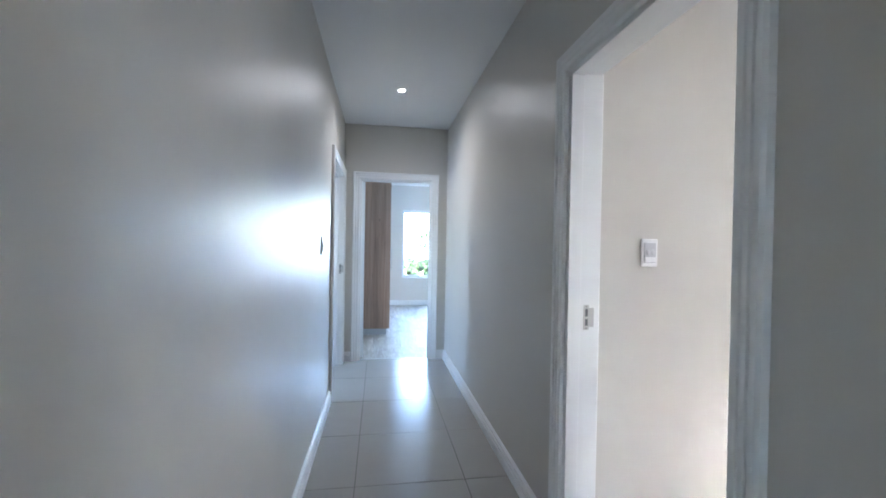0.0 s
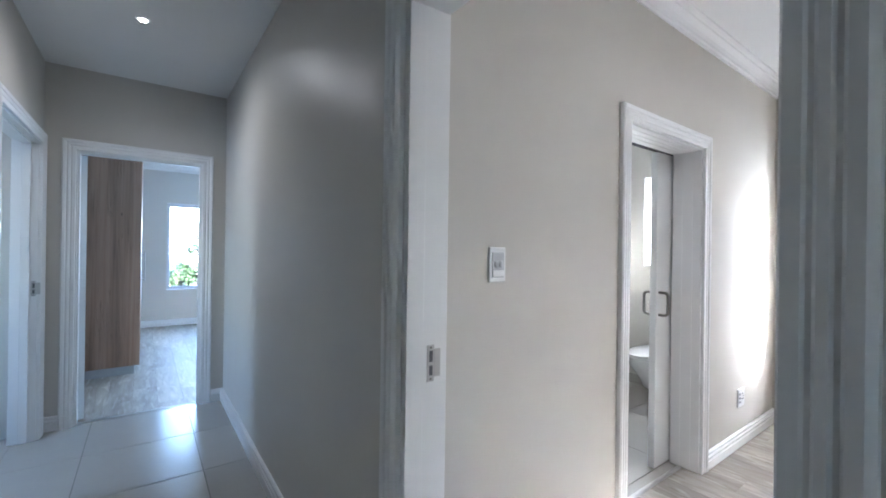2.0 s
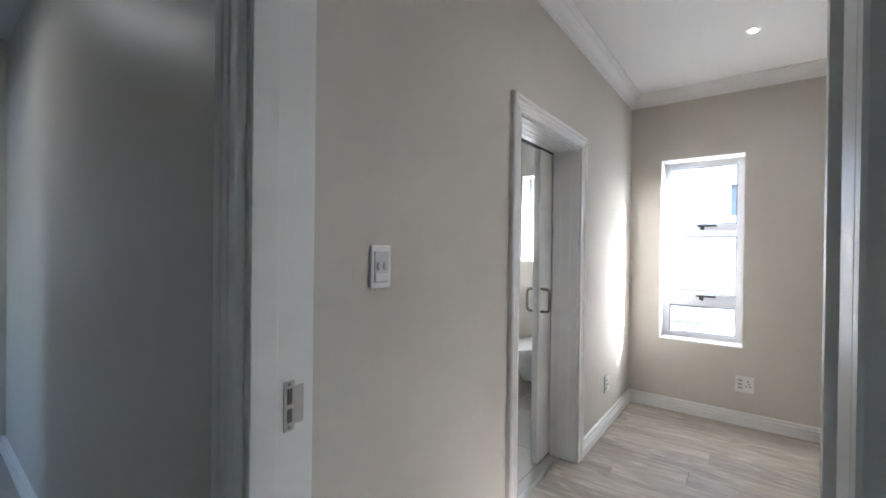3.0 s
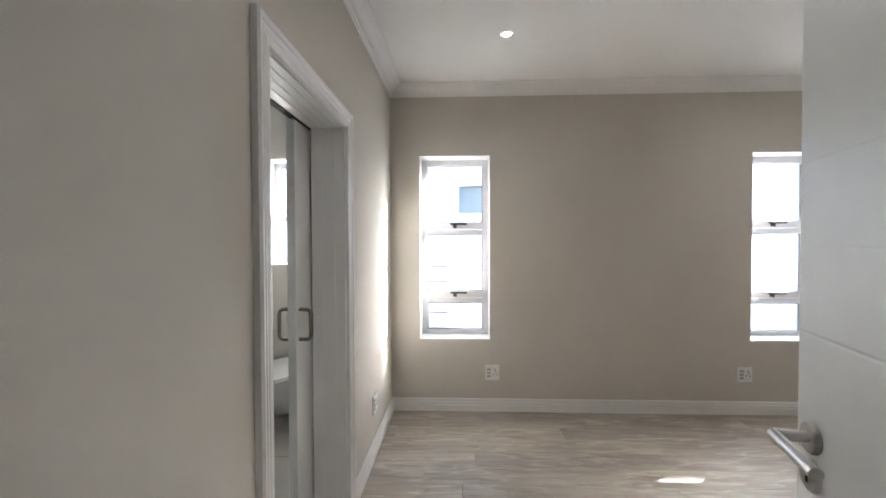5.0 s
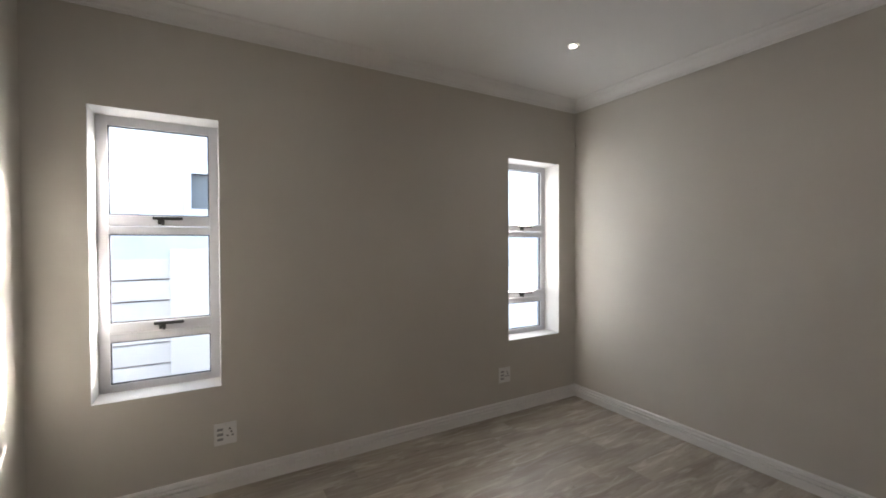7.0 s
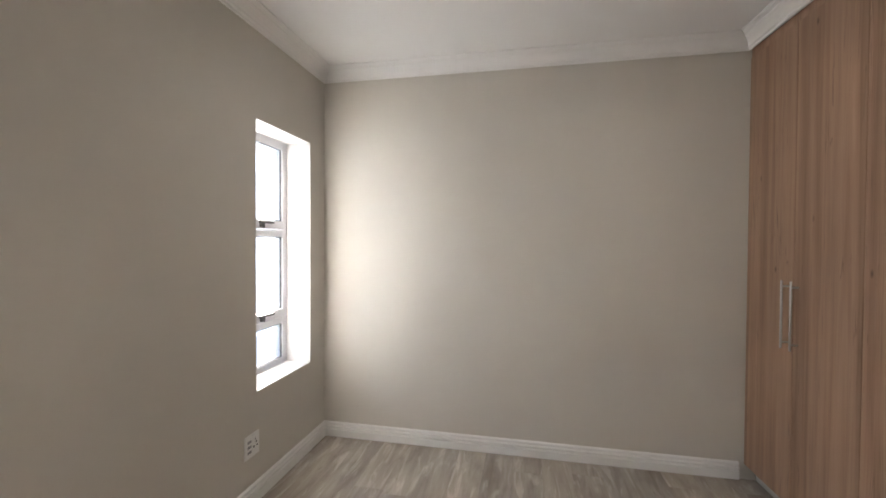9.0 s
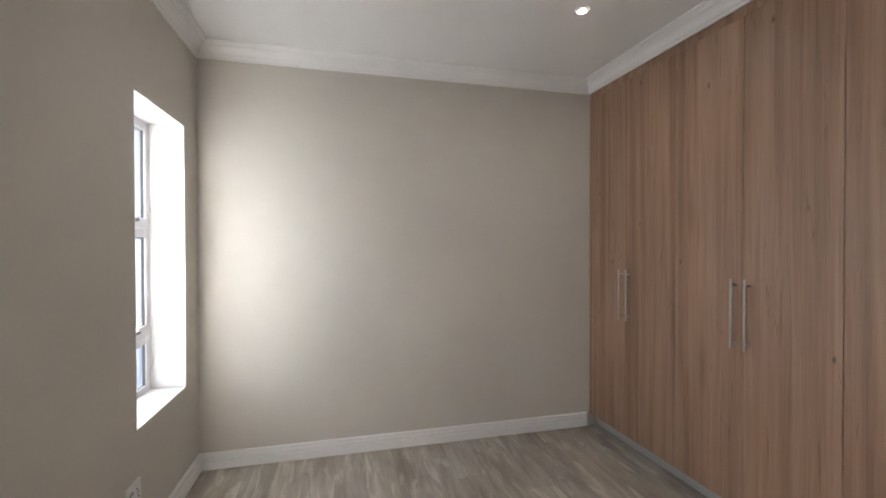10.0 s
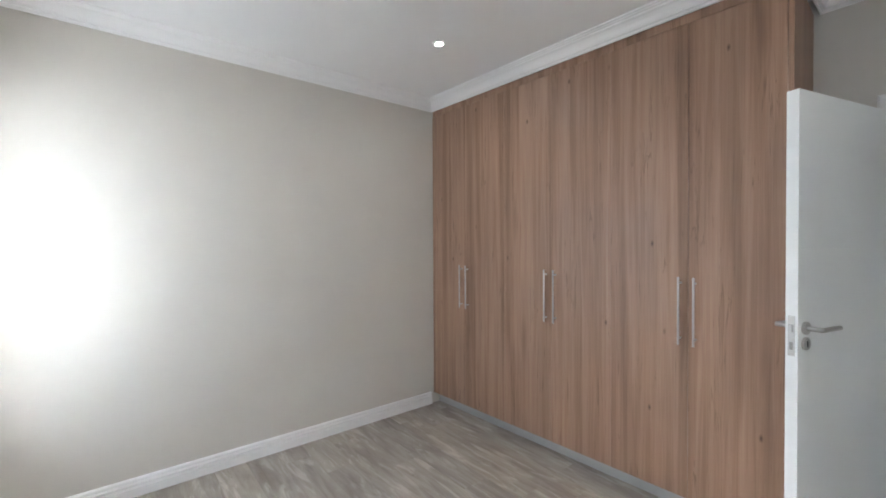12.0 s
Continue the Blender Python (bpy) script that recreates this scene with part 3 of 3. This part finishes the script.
def hinged_door(name, m, label, width=0.806, height=2.025, thick=0.042, grooves=()):
    """The leaf runs along local +x from the hinge; local y is its thickness."""
    root = thing(name, m, label, "door")
    bm = bmesh.new()
    h, g = thick / 2, 0.0006
    levels = [0.006, *[v for z in sorted(grooves) for v in (z - 0.004, z, z + 0.004)], height]
    ring = []
    for z in levels:
        dip = g if z in grooves else 0.0
        ring.append([bm.verts.new(p) for p in ((0, -h + dip, z), (width, -h + dip, z), (width, h - dip, z), (0, h - dip, z))])
    for a, b in zip(ring, ring[1:]):
        for i in range(4):
            bm.faces.new((a[i], a[(i + 1) % 4], b[(i + 1) % 4], b[i]))
    bm.faces.new(ring[0][::-1])
    bm.faces.new(ring[-1])
    part("leaf", bm, LEAF, root)
    for side in (1, -1):
        lever(root, width - 0.05, 1.085, side, thick)
    lock = part("lock_plate", slab(width - 0.0005, width + 0.0025, -0.012, 0.012, 0.975, 1.135, bevel=0.001), STEEL, root, "steel lock forend")
    part("latch", slab(width + 0.002, width + 0.013, -0.007, 0.007, 1.07, 1.10, bevel=0.002), STEEL, lock)
    part("bolt", slab(width + 0.002, width + 0.004, -0.006, 0.006, 1.0, 1.03, bevel=0.0008), DARK_STEEL, lock)
    for z in (0.25, 1.02, 1.80):
        hinge(root, pose(0.012, h - 0.001, z))
    return root


hinged_door("bedroom_door", pose(1.06, 0.965, 0, 0, 0, -15.6) @ pose(0, -0.021, 0), "white grooved door standing open against the wardrobe", width=0.775, grooves=(1.254, 1.40, 1.546))
hinged_door("end_door", pose(-0.038, 4.998, 0, 0, 0, 101.5), "white door standing open into the far bedroom", width=0.78)

slide = thing("sliding_door", pose(2.90, 2.098, 0), "white sliding bathroom door, pushed open", "door")
part("leaf", slab(0, 0.84, 0, 0.040, 0.008, 1.966, bevel=0.002), LEAF, slide)
for side, y in ((-1, 0.0), (1, 0.040)):
    bar = tube(bmesh.new(), rounded([(0.036, y, 0.955), (0.036, y + side * 0.055, 0.955), (0.036, y + side * 0.055, 1.095), (0.036, y, 1.095)], 0.026, 6), 0.0085, 14)
    part("pull_handle", bar, DARK_STEEL, slide, "bent brushed steel pull handle", True)
track = thing("door_track", pose(2.0, 2.092, 1.966), "sliding door track above the leaf, darkened as its shaded recess", "door track")
# near-black colour puts the shade of the track recess onto the rail
part("rail", slab(0, 2.1, 0, 0.034, 0.006, 0.05, bevel=0.002), HOLE, track)


def threshold(a0, a1, b0, b1, label):
    """A low rounded cover strip over the joint between two floor finishes."""
    bm = bmesh.new()
    rows = []
    for k in range(7):
        t = k / 6
        rows.append([bm.verts.new((x, b0 + (b1 - b0) * t, 0.0005 + 0.0035 * math.sin(math.pi * t))) for x in (a0, a1)])
    for p, q in zip(rows, rows[1:]):
        bm.faces.new((p[0], p[1], q[1], q[0]))
    bm.faces.new([p[0] for p in rows])
    bm.faces.new([p[1] for p in rows][::-1])
    bm.faces.new((rows[0][0], rows[-1][0], rows[-1][1], rows[0][1]))
    structure("threshold", bm, STEEL, label, "trim", True)


threshold(2.255, 3.081, 2.010, 2.040, "brushed metal strip between plank and tile floors")
threshold(-0.061, 0.730, 4.918, 4.944, "brushed metal strip at the passage end doorway")


# ---- windows ----
def casement(name, span, z0, z1, x, label, bars, panes, stays):
    """An aluminium window in the east wall, its inner face at x, between y = span and z0..z1, with cross bars (z0, z1)."""
    y0, y1 = span
    root = tagged(new(name), label, "window", "", "structure")
    d = 0.05
    f = 0.052
    frame_bm = bmesh.new()
    box(frame_bm, x, x + d, y0, y0 + f, z0, z1, bevel=0.003)
    box(frame_bm, x, x + d, y1 - f, y1, z0, z1, bevel=0.003)
    for a, b in ((z0, panes[0][0]), (panes[-1][1], z1)):
        box(frame_bm, x + 0.0005, x + d - 0.0005, y0 + f, y1 - f, a, b, bevel=0.003)
    part("window_frame", frame_bm, ALU, root)
    for a, b in bars:
        rail = bmesh.new()
        box(rail, x + 0.001, x + d - 0.001, y0 + f, y1 - f, a, a + (b - a) * 0.42, bevel=0.003)
        box(rail, x - 0.004, x + d - 0.002, y0 + f, y1 - f, a + (b - a) * 0.46, b, bevel=0.003)
        part("transom", rail, ALU, root)
    for a, b in panes:
        sash = bmesh.new()
        e = 0.006
        for q in ((y0 + f, y0 + f + e, a, b), (y1 - f - e, y1 - f, a, b), (y0 + f + e, y1 - f - e, a, a + e), (y0 + f + e, y1 - f - e, b - e, b)):
            box(sash, x + 0.008, x + 0.02, *q)
        part("gasket", sash, BLACK, root, "thin black glazing gasket")
        pane = part("pane", slab(x + 0.022, x + 0.028, y0 + f, y1 - f, a, b), GLASS, root)
        pane.visible_shadow = False
    for z in stays:
        bm = bmesh.new()
        mid = (y0 + y1) / 2
        box(bm, x - 0.020, x - 0.003, mid - 0.016, mid + 0.016, z - 0.030, z + 0.010, bevel=0.003)
        box(bm, x - 0.032, x - 0.012, mid - 0.105, mid + 0.04, z - 0.004, z + 0.014, bevel=0.005)
        tube(bm, [(x - 0.02, mid - 0.008, z - 0.004), (x - 0.02, mid - 0.008, z - 0.034)], 0.006)
        part("window_catch", bm, BLACK, root, "black window catch")
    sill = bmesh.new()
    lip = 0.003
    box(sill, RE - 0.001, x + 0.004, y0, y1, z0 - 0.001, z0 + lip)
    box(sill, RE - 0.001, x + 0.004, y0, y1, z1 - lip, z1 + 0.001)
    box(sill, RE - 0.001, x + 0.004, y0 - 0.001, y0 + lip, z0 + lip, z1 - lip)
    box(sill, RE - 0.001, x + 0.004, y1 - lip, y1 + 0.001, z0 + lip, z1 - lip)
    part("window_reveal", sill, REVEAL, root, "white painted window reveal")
    return root


FRAME_X = 4.618
BARS, PANES = ((0.873, 0.976), (1.465, 1.571)), ((0.640, 0.873), (0.976, 1.465), (1.571, 2.058))
casement("window_1", W1, *WIN, FRAME_X, "narrow white aluminium window with three panes", BARS, PANES, (0.958, 1.552))
casement("window_2", W2, *WIN, FRAME_X, "narrow white aluminium window near the corner", BARS, PANES, (0.958, 1.552))
# this one is out of view, added only for the far bedroom's light
casement("fill_window_far_east", EAST_FILL, *WIN, FRAME_X, "narrow white aluminium window of the far bedroom", BARS, PANES, (0.958, 1.552))
casement("window_bathroom", BW[:2], BW[2], BW[3], FRAME_X, "small white aluminium bathroom window", ((1.60, 1.69),), ((1.262, 1.60), (1.69, 2.055)), ())

garden_window = tagged(new("window_garden"), "white framed garden window in the far bedroom", "window", "", "structure")
x0, x1, z0, z1 = FWIN
gf = bmesh.new()
for q in ((x0, x0 + 0.05, z0, z1), (x1 - 0.05, x1, z0, z1), (x0 + 0.05, x1 - 0.05, z0, z0 + 0.05), (x0 + 0.05, x1 - 0.05, z1 - 0.05, z1)):
    box(gf, q[0], q[1], FN + 0.12, FN + 0.17, q[2], q[3], bevel=0.003)
part("window_frame", gf, ALU, garden_window)
pane = part("pane", slab(x0 + 0.05, x1 - 0.05, FN + 0.14, FN + 0.146, z0 + 0.05, z1 - 0.05), GLASS, garden_window)
pane.visible_shadow = False
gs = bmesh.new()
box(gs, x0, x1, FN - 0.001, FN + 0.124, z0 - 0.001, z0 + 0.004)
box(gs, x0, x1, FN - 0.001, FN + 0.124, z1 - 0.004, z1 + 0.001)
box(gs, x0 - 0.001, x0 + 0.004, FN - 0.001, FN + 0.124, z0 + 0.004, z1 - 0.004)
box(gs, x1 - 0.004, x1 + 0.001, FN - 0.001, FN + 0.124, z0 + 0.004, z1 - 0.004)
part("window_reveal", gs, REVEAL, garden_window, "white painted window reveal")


# ---- wardrobes ----
def bar_handle(parent, x, y, z0, z1, out):
    """A straight round bar on two posts, standing out along local x by out."""
    bm = tube(bmesh.new(), [(x + out, y, z0), (x + out, y, z1)], 0.0055, 14)
    for z in (z0 + 0.03, z1 - 0.03):
        tube(bm, [(x - 0.001, y, z), (x + out, y, z)], 0.005, 10)
    return part("handle", bm, STEEL, parent, "brushed steel bar handle", True)


wardrobe = thing("wardrobe", pose(WF, RS, 0, 0, 0, 2.2) @ pose(RW - WF, 0, 0), "built-in wood-grain wardrobe with six tall doors", "wardrobe")
depth, run = WF - RW, WN - RS
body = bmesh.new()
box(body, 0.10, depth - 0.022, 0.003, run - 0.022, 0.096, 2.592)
part("carcass", body, GAP, wardrobe, "carcass coloured dark as the shade in the door gaps")
part("side_panel", slab(0.10, depth - 0.001, run - 0.02, run, 0.0, 2.60, bevel=0.001), WOOD, wardrobe)
part("fascia", slab(depth - 0.022, depth - 0.007, 0.003, run - 0.021, 2.550, 2.60, bevel=0.001), WOOD, wardrobe)
part("plinth", slab(0.10, depth - 0.070, 0.003, run - 0.022, 0.0, 0.094), PLINTH, wardrobe, "brushed aluminium plinth")
first, width = 0.004, 0.4108
for k in range(6):
    y0 = first + width * k
    end = min(y0 + width, run - 0.021)
    bm = slab(-0.009, 0.009, 0.0012, end - y0 - 0.0012, 0.096, 2.545, bevel=0.0012)
    leaf = part("door", bm, WOOD, wardrobe)
    leaf.location = (depth - 0.009, y0, 0)
    y = (end - y0 - 0.035) if k % 2 == 0 else 0.035
    bar_handle(leaf, 0.009, y, 0.900, 1.248, 0.034)

far_wardrobe = thing("wardrobe", pose(FW, 6.20, 0), "wood-grain wardrobe in the far bedroom", "wardrobe")
fd = 0.315 - FW
part("side_panel", slab(0.003, fd, 0, 0.02, 0.085, 2.60, bevel=0.001), WOOD, far_wardrobe)
part("carcass", slab(0.003, fd - 0.022, 0.021, 1.9, 0.085, 2.60), WOOD, far_wardrobe)
part("plinth", slab(0.003, fd - 0.045, 0.01, 1.9, 0.0, 0.083), PLINTH, far_wardrobe, "brushed aluminium plinth")
for k in range(4):
    leaf = part("door", slab(-0.009, 0.009, 0.0015, 0.468, 0.087, 2.55, bevel=0.0012), WOOD, far_wardrobe)
    leaf.location = (fd - 0.009, 0.022 + 0.47 * k, 0)
    bar_handle(leaf, 0.009, 0.43 if k % 2 == 0 else 0.04, 0.93, 1.26, 0.034)


# ---- lamps and fittings ----
def downlight(x, y, z, watts=0.34):
    root = thing("downlight", pose(x, y, z), "small round recessed ceiling downlight, switched on", "downlight", "ceiling downlights")
    bm = turned(bmesh.new(), [(0.028, -0.001), (0.030, -0.005), (0.035, -0.004), (0.037, 0.0), (0.028, 0.0), (0.028, -0.001)], None, 32)
    part("trim_ring", bm, PLASTIC, root, "", True)
    part("baffle", turned(bmesh.new(), [(0.019, -0.0035), (0.029, -0.0015), (0.029, -0.0005), (0.019, -0.0005), (0.019, -0.0035)], None, 32), SLOT, root, "dark inner baffle")
    part("lens", turned(bmesh.new(), [(0, -0.004), (0.019, -0.004), (0.019, -0.0005), (0, -0.0005)], None, 32), LAMP, root, "glowing lens")
    lamp = bpy.data.lights.new("downlight_lamp", "SPOT")
    lamp.energy, lamp.spot_size, lamp.spot_blend, lamp.shadow_soft_size, lamp.color = watts, radians(165), 1.0, 0.03, (1.0, 0.96, 0.91)
    ob = new("lamp", lamp)
    ob.parent = root
    ob.location = (0, 0, -0.02)


for x, y, z in ((3.61, 1.06, CEIL), (3.66, -0.89, CEIL), (2.29, -0.89, CEIL), (2.29, 1.06, CEIL)):
    downlight(x, y, z)
downlight(0.321, 3.77, HALL_CEIL, 0.55)


def switch(m):
    """A two-rocker light switch; its plate lies in the local xz plane and faces local -y."""
    root = thing("light_switch", m, "white two-lever light switch plate on the wall", "light switch")
    part("plate", slab(-0.040, 0.040, -0.009, 0, -0.063, 0.063, bevel=0.004, seg=3), PLASTIC, root)
    part("bezel", slab(-0.029, 0.029, -0.0125, -0.0085, -0.046, 0.046, bevel=0.002), BEZEL, root, "pale grey inner bezel")
    part("cover", slab(-0.027, 0.027, -0.0150, -0.0120, -0.043, -0.020, bevel=0.002), PLASTIC, root, "glossy white lower cover")
    for x in (-0.012, 0.012):
        rocker = bmesh.new()
        turned(rocker, [(0.0085, 0), (0.0085, 0.003), (0.006, 0.0048), (0, 0.005)], Matrix.Translation((x, -0.0122, 0.002)) @ Matrix.Diagonal((1, 1, 1.5, 1)) @ pose(0, 0, 0, 90, 0, 0), 20)
        part("rocker", rocker, BEZEL, root, "pale grey oval lever", True)
    return root


def socket(m):
    root = thing("wall_socket", m, "white switched power socket plate on the wall", "socket")
    part("plate", slab(-0.058, 0.058, -0.010, 0, -0.062, 0.062, bevel=0.003), PLASTIC, root)
    for z in (0.028, 0.0, -0.028):
        part("rocker", slab(-0.042, -0.012, -0.0125, -0.0095, z - 0.007, z + 0.007, bevel=0.001), SOCKET_SLOT, root, "grey switch slot")
    for x, z in ((0.022, 0.026), (0.010, -0.012), (0.036, -0.012), (0.030, 0.008)):
        part("pin_hole", slab(x - 0.005, x + 0.005, -0.0108, -0.0098, z - 0.004, z + 0.004), HOLE, root)
    return root


switch(pose(1.371, RN, 1.292))
switch(pose(CW, 3.10, 1.295, 0, 0, 90))
socket(pose(RE, 1.085, 0.322, 0, 0, -90))
socket(pose(RE, -0.945, 0.325, 0, 0, -90))
socket(pose(3.74, RN, 0.335))


# ---- bathroom ----
def toilet(m):
    """A wall-hung pan that faces local -x, its back at local x = 0."""
    root = thing("toilet", m, "white wall-hung ceramic toilet with a closed lid", "toilet")

    def loop(bm, z, length, half):
        out = []
        for i in range(28):
            a = 2 * math.pi * i / 28
            c, s = math.cos(a), math.sin(a)
            x = -length * 0.45 + (c * length * (0.55 if c < 0 else 0.45))
            y = s * half * (1 - 0.12 * max(0, -c))
            out.append(bm.verts.new((min(x, 0), y, z)))
        return out

    def loft(levels):
        bm = bmesh.new()
        rings = [loop(bm, *lv) for lv in levels]
        for a, b in zip(rings, rings[1:]):
            for i in range(28):
                bm.faces.new((a[i], a[(i + 1) % 28], b[(i + 1) % 28], b[i]))
        bm.faces.new(rings[0][::-1])
        bm.faces.new(rings[-1])
        return bm

    part("bowl", loft([(0.085, 0.30, 0.10), (0.10, 0.36, 0.13), (0.20, 0.44, 0.155), (0.33, 0.585, 0.176), (0.385, 0.607, 0.182), (0.40, 0.607, 0.182)]), CHINA, root, "", True)
    part("seat", loft([(0.401, 0.607, 0.183), (0.404, 0.612, 0.187), (0.416, 0.612, 0.187), (0.419, 0.607, 0.184)]), CHINA, root, "", True)
    part("lid", loft([(0.420, 0.607, 0.184), (0.423, 0.613, 0.188), (0.436, 0.609, 0.186), (0.444, 0.575, 0.168)]), CHINA, root, "closed white lid", True)
    return root


toilet(pose(RE - 0.008, 2.73, 0))
flush = thing("flush_plate", pose(RE - 0.007, 2.64, 1.01), "brushed steel flush plate on the bathroom wall", "flush plate")
part("plate", slab(-0.012, 0, -0.11, 0.11, -0.072, 0.072, bevel=0.004), STEEL, flush)
for y0, y1 in ((-0.09, 0.02), (0.03, 0.09)):
    part("button", slab(-0.016, -0.011, y0, y1, -0.045, 0.045, bevel=0.003), STEEL, flush)


# ---- outside ----
def neighbour():
    root = thing("neighbour_house", pose(9.0, 0, -0.15), "white rendered neighbouring house with a grey window", "house")
    part("wall", wall_mesh("y", 0, 0.25, -9, 16, 0, 3.745, [(0.45, 1.37, 2.08, 2.63)]), RENDER, root)
    part("roof", slab(-0.35, 5, -9.4, 16.4, 3.745, 3.925, bevel=0.02), RENDER, root)
    part("back_wall", slab(4.4, 4.6, -9, 16, 0, 3.745), RENDER, root)
    win = part("window", slab(0.10, 0.15, 0.45, 1.37, 2.08, 2.63), FAR_GLASS, root, "grey glazed window")
    fr = bmesh.new()
    for q in ((0.36, 0.46, 1.98, 2.73), (1.36, 1.46, 1.98, 2.73), (0.46, 1.36, 1.98, 2.09), (0.46, 1.36, 2.62, 2.73)):
        box(fr, -0.03, 0.02, *q, bevel=0.004)
    part("frame", fr, RENDER, win)


neighbour()


def boundary():
    root = thing("boundary_wall", pose(7.3, 0, -0.15), "white panelled boundary wall between the houses", "boundary wall")
    for k in range(6):
        part("panel", slab(0, 0.05, 1.53, 6.0, 0.235 * k, 0.235 * k + 0.217, bevel=0.004), RENDER, root)
    # added dark sheet: its colour stands for the shade in the panel gaps
    part("backing", slab(0.055, 0.075, 1.53, 6.0, 0.0, 1.38), GROUT, root, "dark sheet standing in for shade between the panels")
    part("pier", slab(-0.05, 0.16, 1.1, 1.53, 0, 1.5, bevel=0.01), RENDER, root)
    part("panel", slab(0, 0.10, -7.0, 1.1, 0.0, 1.15, bevel=0.01), RENDER, root)


boundary()


def tree(m, height, spread, seed, label, leaves=1500):
    root = thing("tree", m, label, "tree")
    rnd = random.Random(seed)
    bm = bmesh.new()
    pts = [(0, 0, 0), (0.05, 0.02, height * 0.25), (-0.04, 0.05, height * 0.5), (0.03, 0, height * 0.75)]
    tube(bm, pts, 0.06 * spread, 8)
    tips = []
    for i in range(11):
        a, z = rnd.uniform(0, 6.28), height * rnd.uniform(0.25, 0.8)
        tip = Vector((math.cos(a) * spread * rnd.uniform(0.4, 0.9), math.sin(a) * spread * rnd.uniform(0.4, 0.9), z + height * rnd.uniform(0.05, 0.25)))
        tube(bm, [(0, 0, z), tip * 0.5 + Vector((0, 0, z * 0.5)), tip], 0.018 * spread, 5)
        tips.append(tip)
    part("trunk", bm, BARK, root)
    bm = bmesh.new()
    for i in range(leaves):
        c = rnd.choice(tips) + Vector([rnd.gauss(0, 0.2 * spread) for _ in range(3)])
        u = Vector([rnd.uniform(-1, 1) for _ in range(3)]).normalized()
        v = u.orthogonal().normalized()
        s = rnd.uniform(0.05, 0.11)
        q = [bm.verts.new(c + u * s), bm.verts.new(c + v * s * 0.45), bm.verts.new(c - u * s), bm.verts.new(c - v * s * 0.45)]
        bm.faces.new(q)
    part("crown", bm, LEAVES, root)


tree(pose(2.05, 15.6, -0.15), 2.1, 0.85, 3, "slender green leafy garden tree on the lawn", 1100)
tree(pose(1.16, 14.9, -0.15), 0.85, 0.40, 8, "low rounded green shrub on the lawn", 800)
tree(pose(1.62, 15.0, -0.15), 0.95, 0.45, 12, "round dark green garden shrub on the lawn", 900)
tree(pose(2.55, 14.8, -0.15), 1.3, 0.55, 15, "dark green garden bush on the lawn", 900)
far_wall = thing("garden_wall", pose(-6, 17.5, -0.15), "white garden wall beyond the lawn", "garden wall")
part("panel", slab(0, 16, 0, 0.15, 0, 1.72, bevel=0.01), RENDER, far_wall)
part("coping", slab(-0.02, 16.02, -0.03, 0.18, 1.72, 1.78, bevel=0.01), RENDER, far_wall)

# ---- floor pieces ----
planks("floor_bedroom", RW, RE, RS, RN + 0.105, "greyed oak-look vinyl plank floor")
planks("floor_far_bedroom", FW, FE, FS - 0.06, FN, "greyed oak-look vinyl plank floor of the far bedroom")
tiles("floor_hall", CW - 0.12, RW, CS, CN + 0.06, 0.037, 2.445, "pale porcelain tiled passage floor")
tiles("floor_bathroom", RW, RE, RN + 0.105, BN, 2.46, 2.10, "pale porcelain tiled bathroom floor")
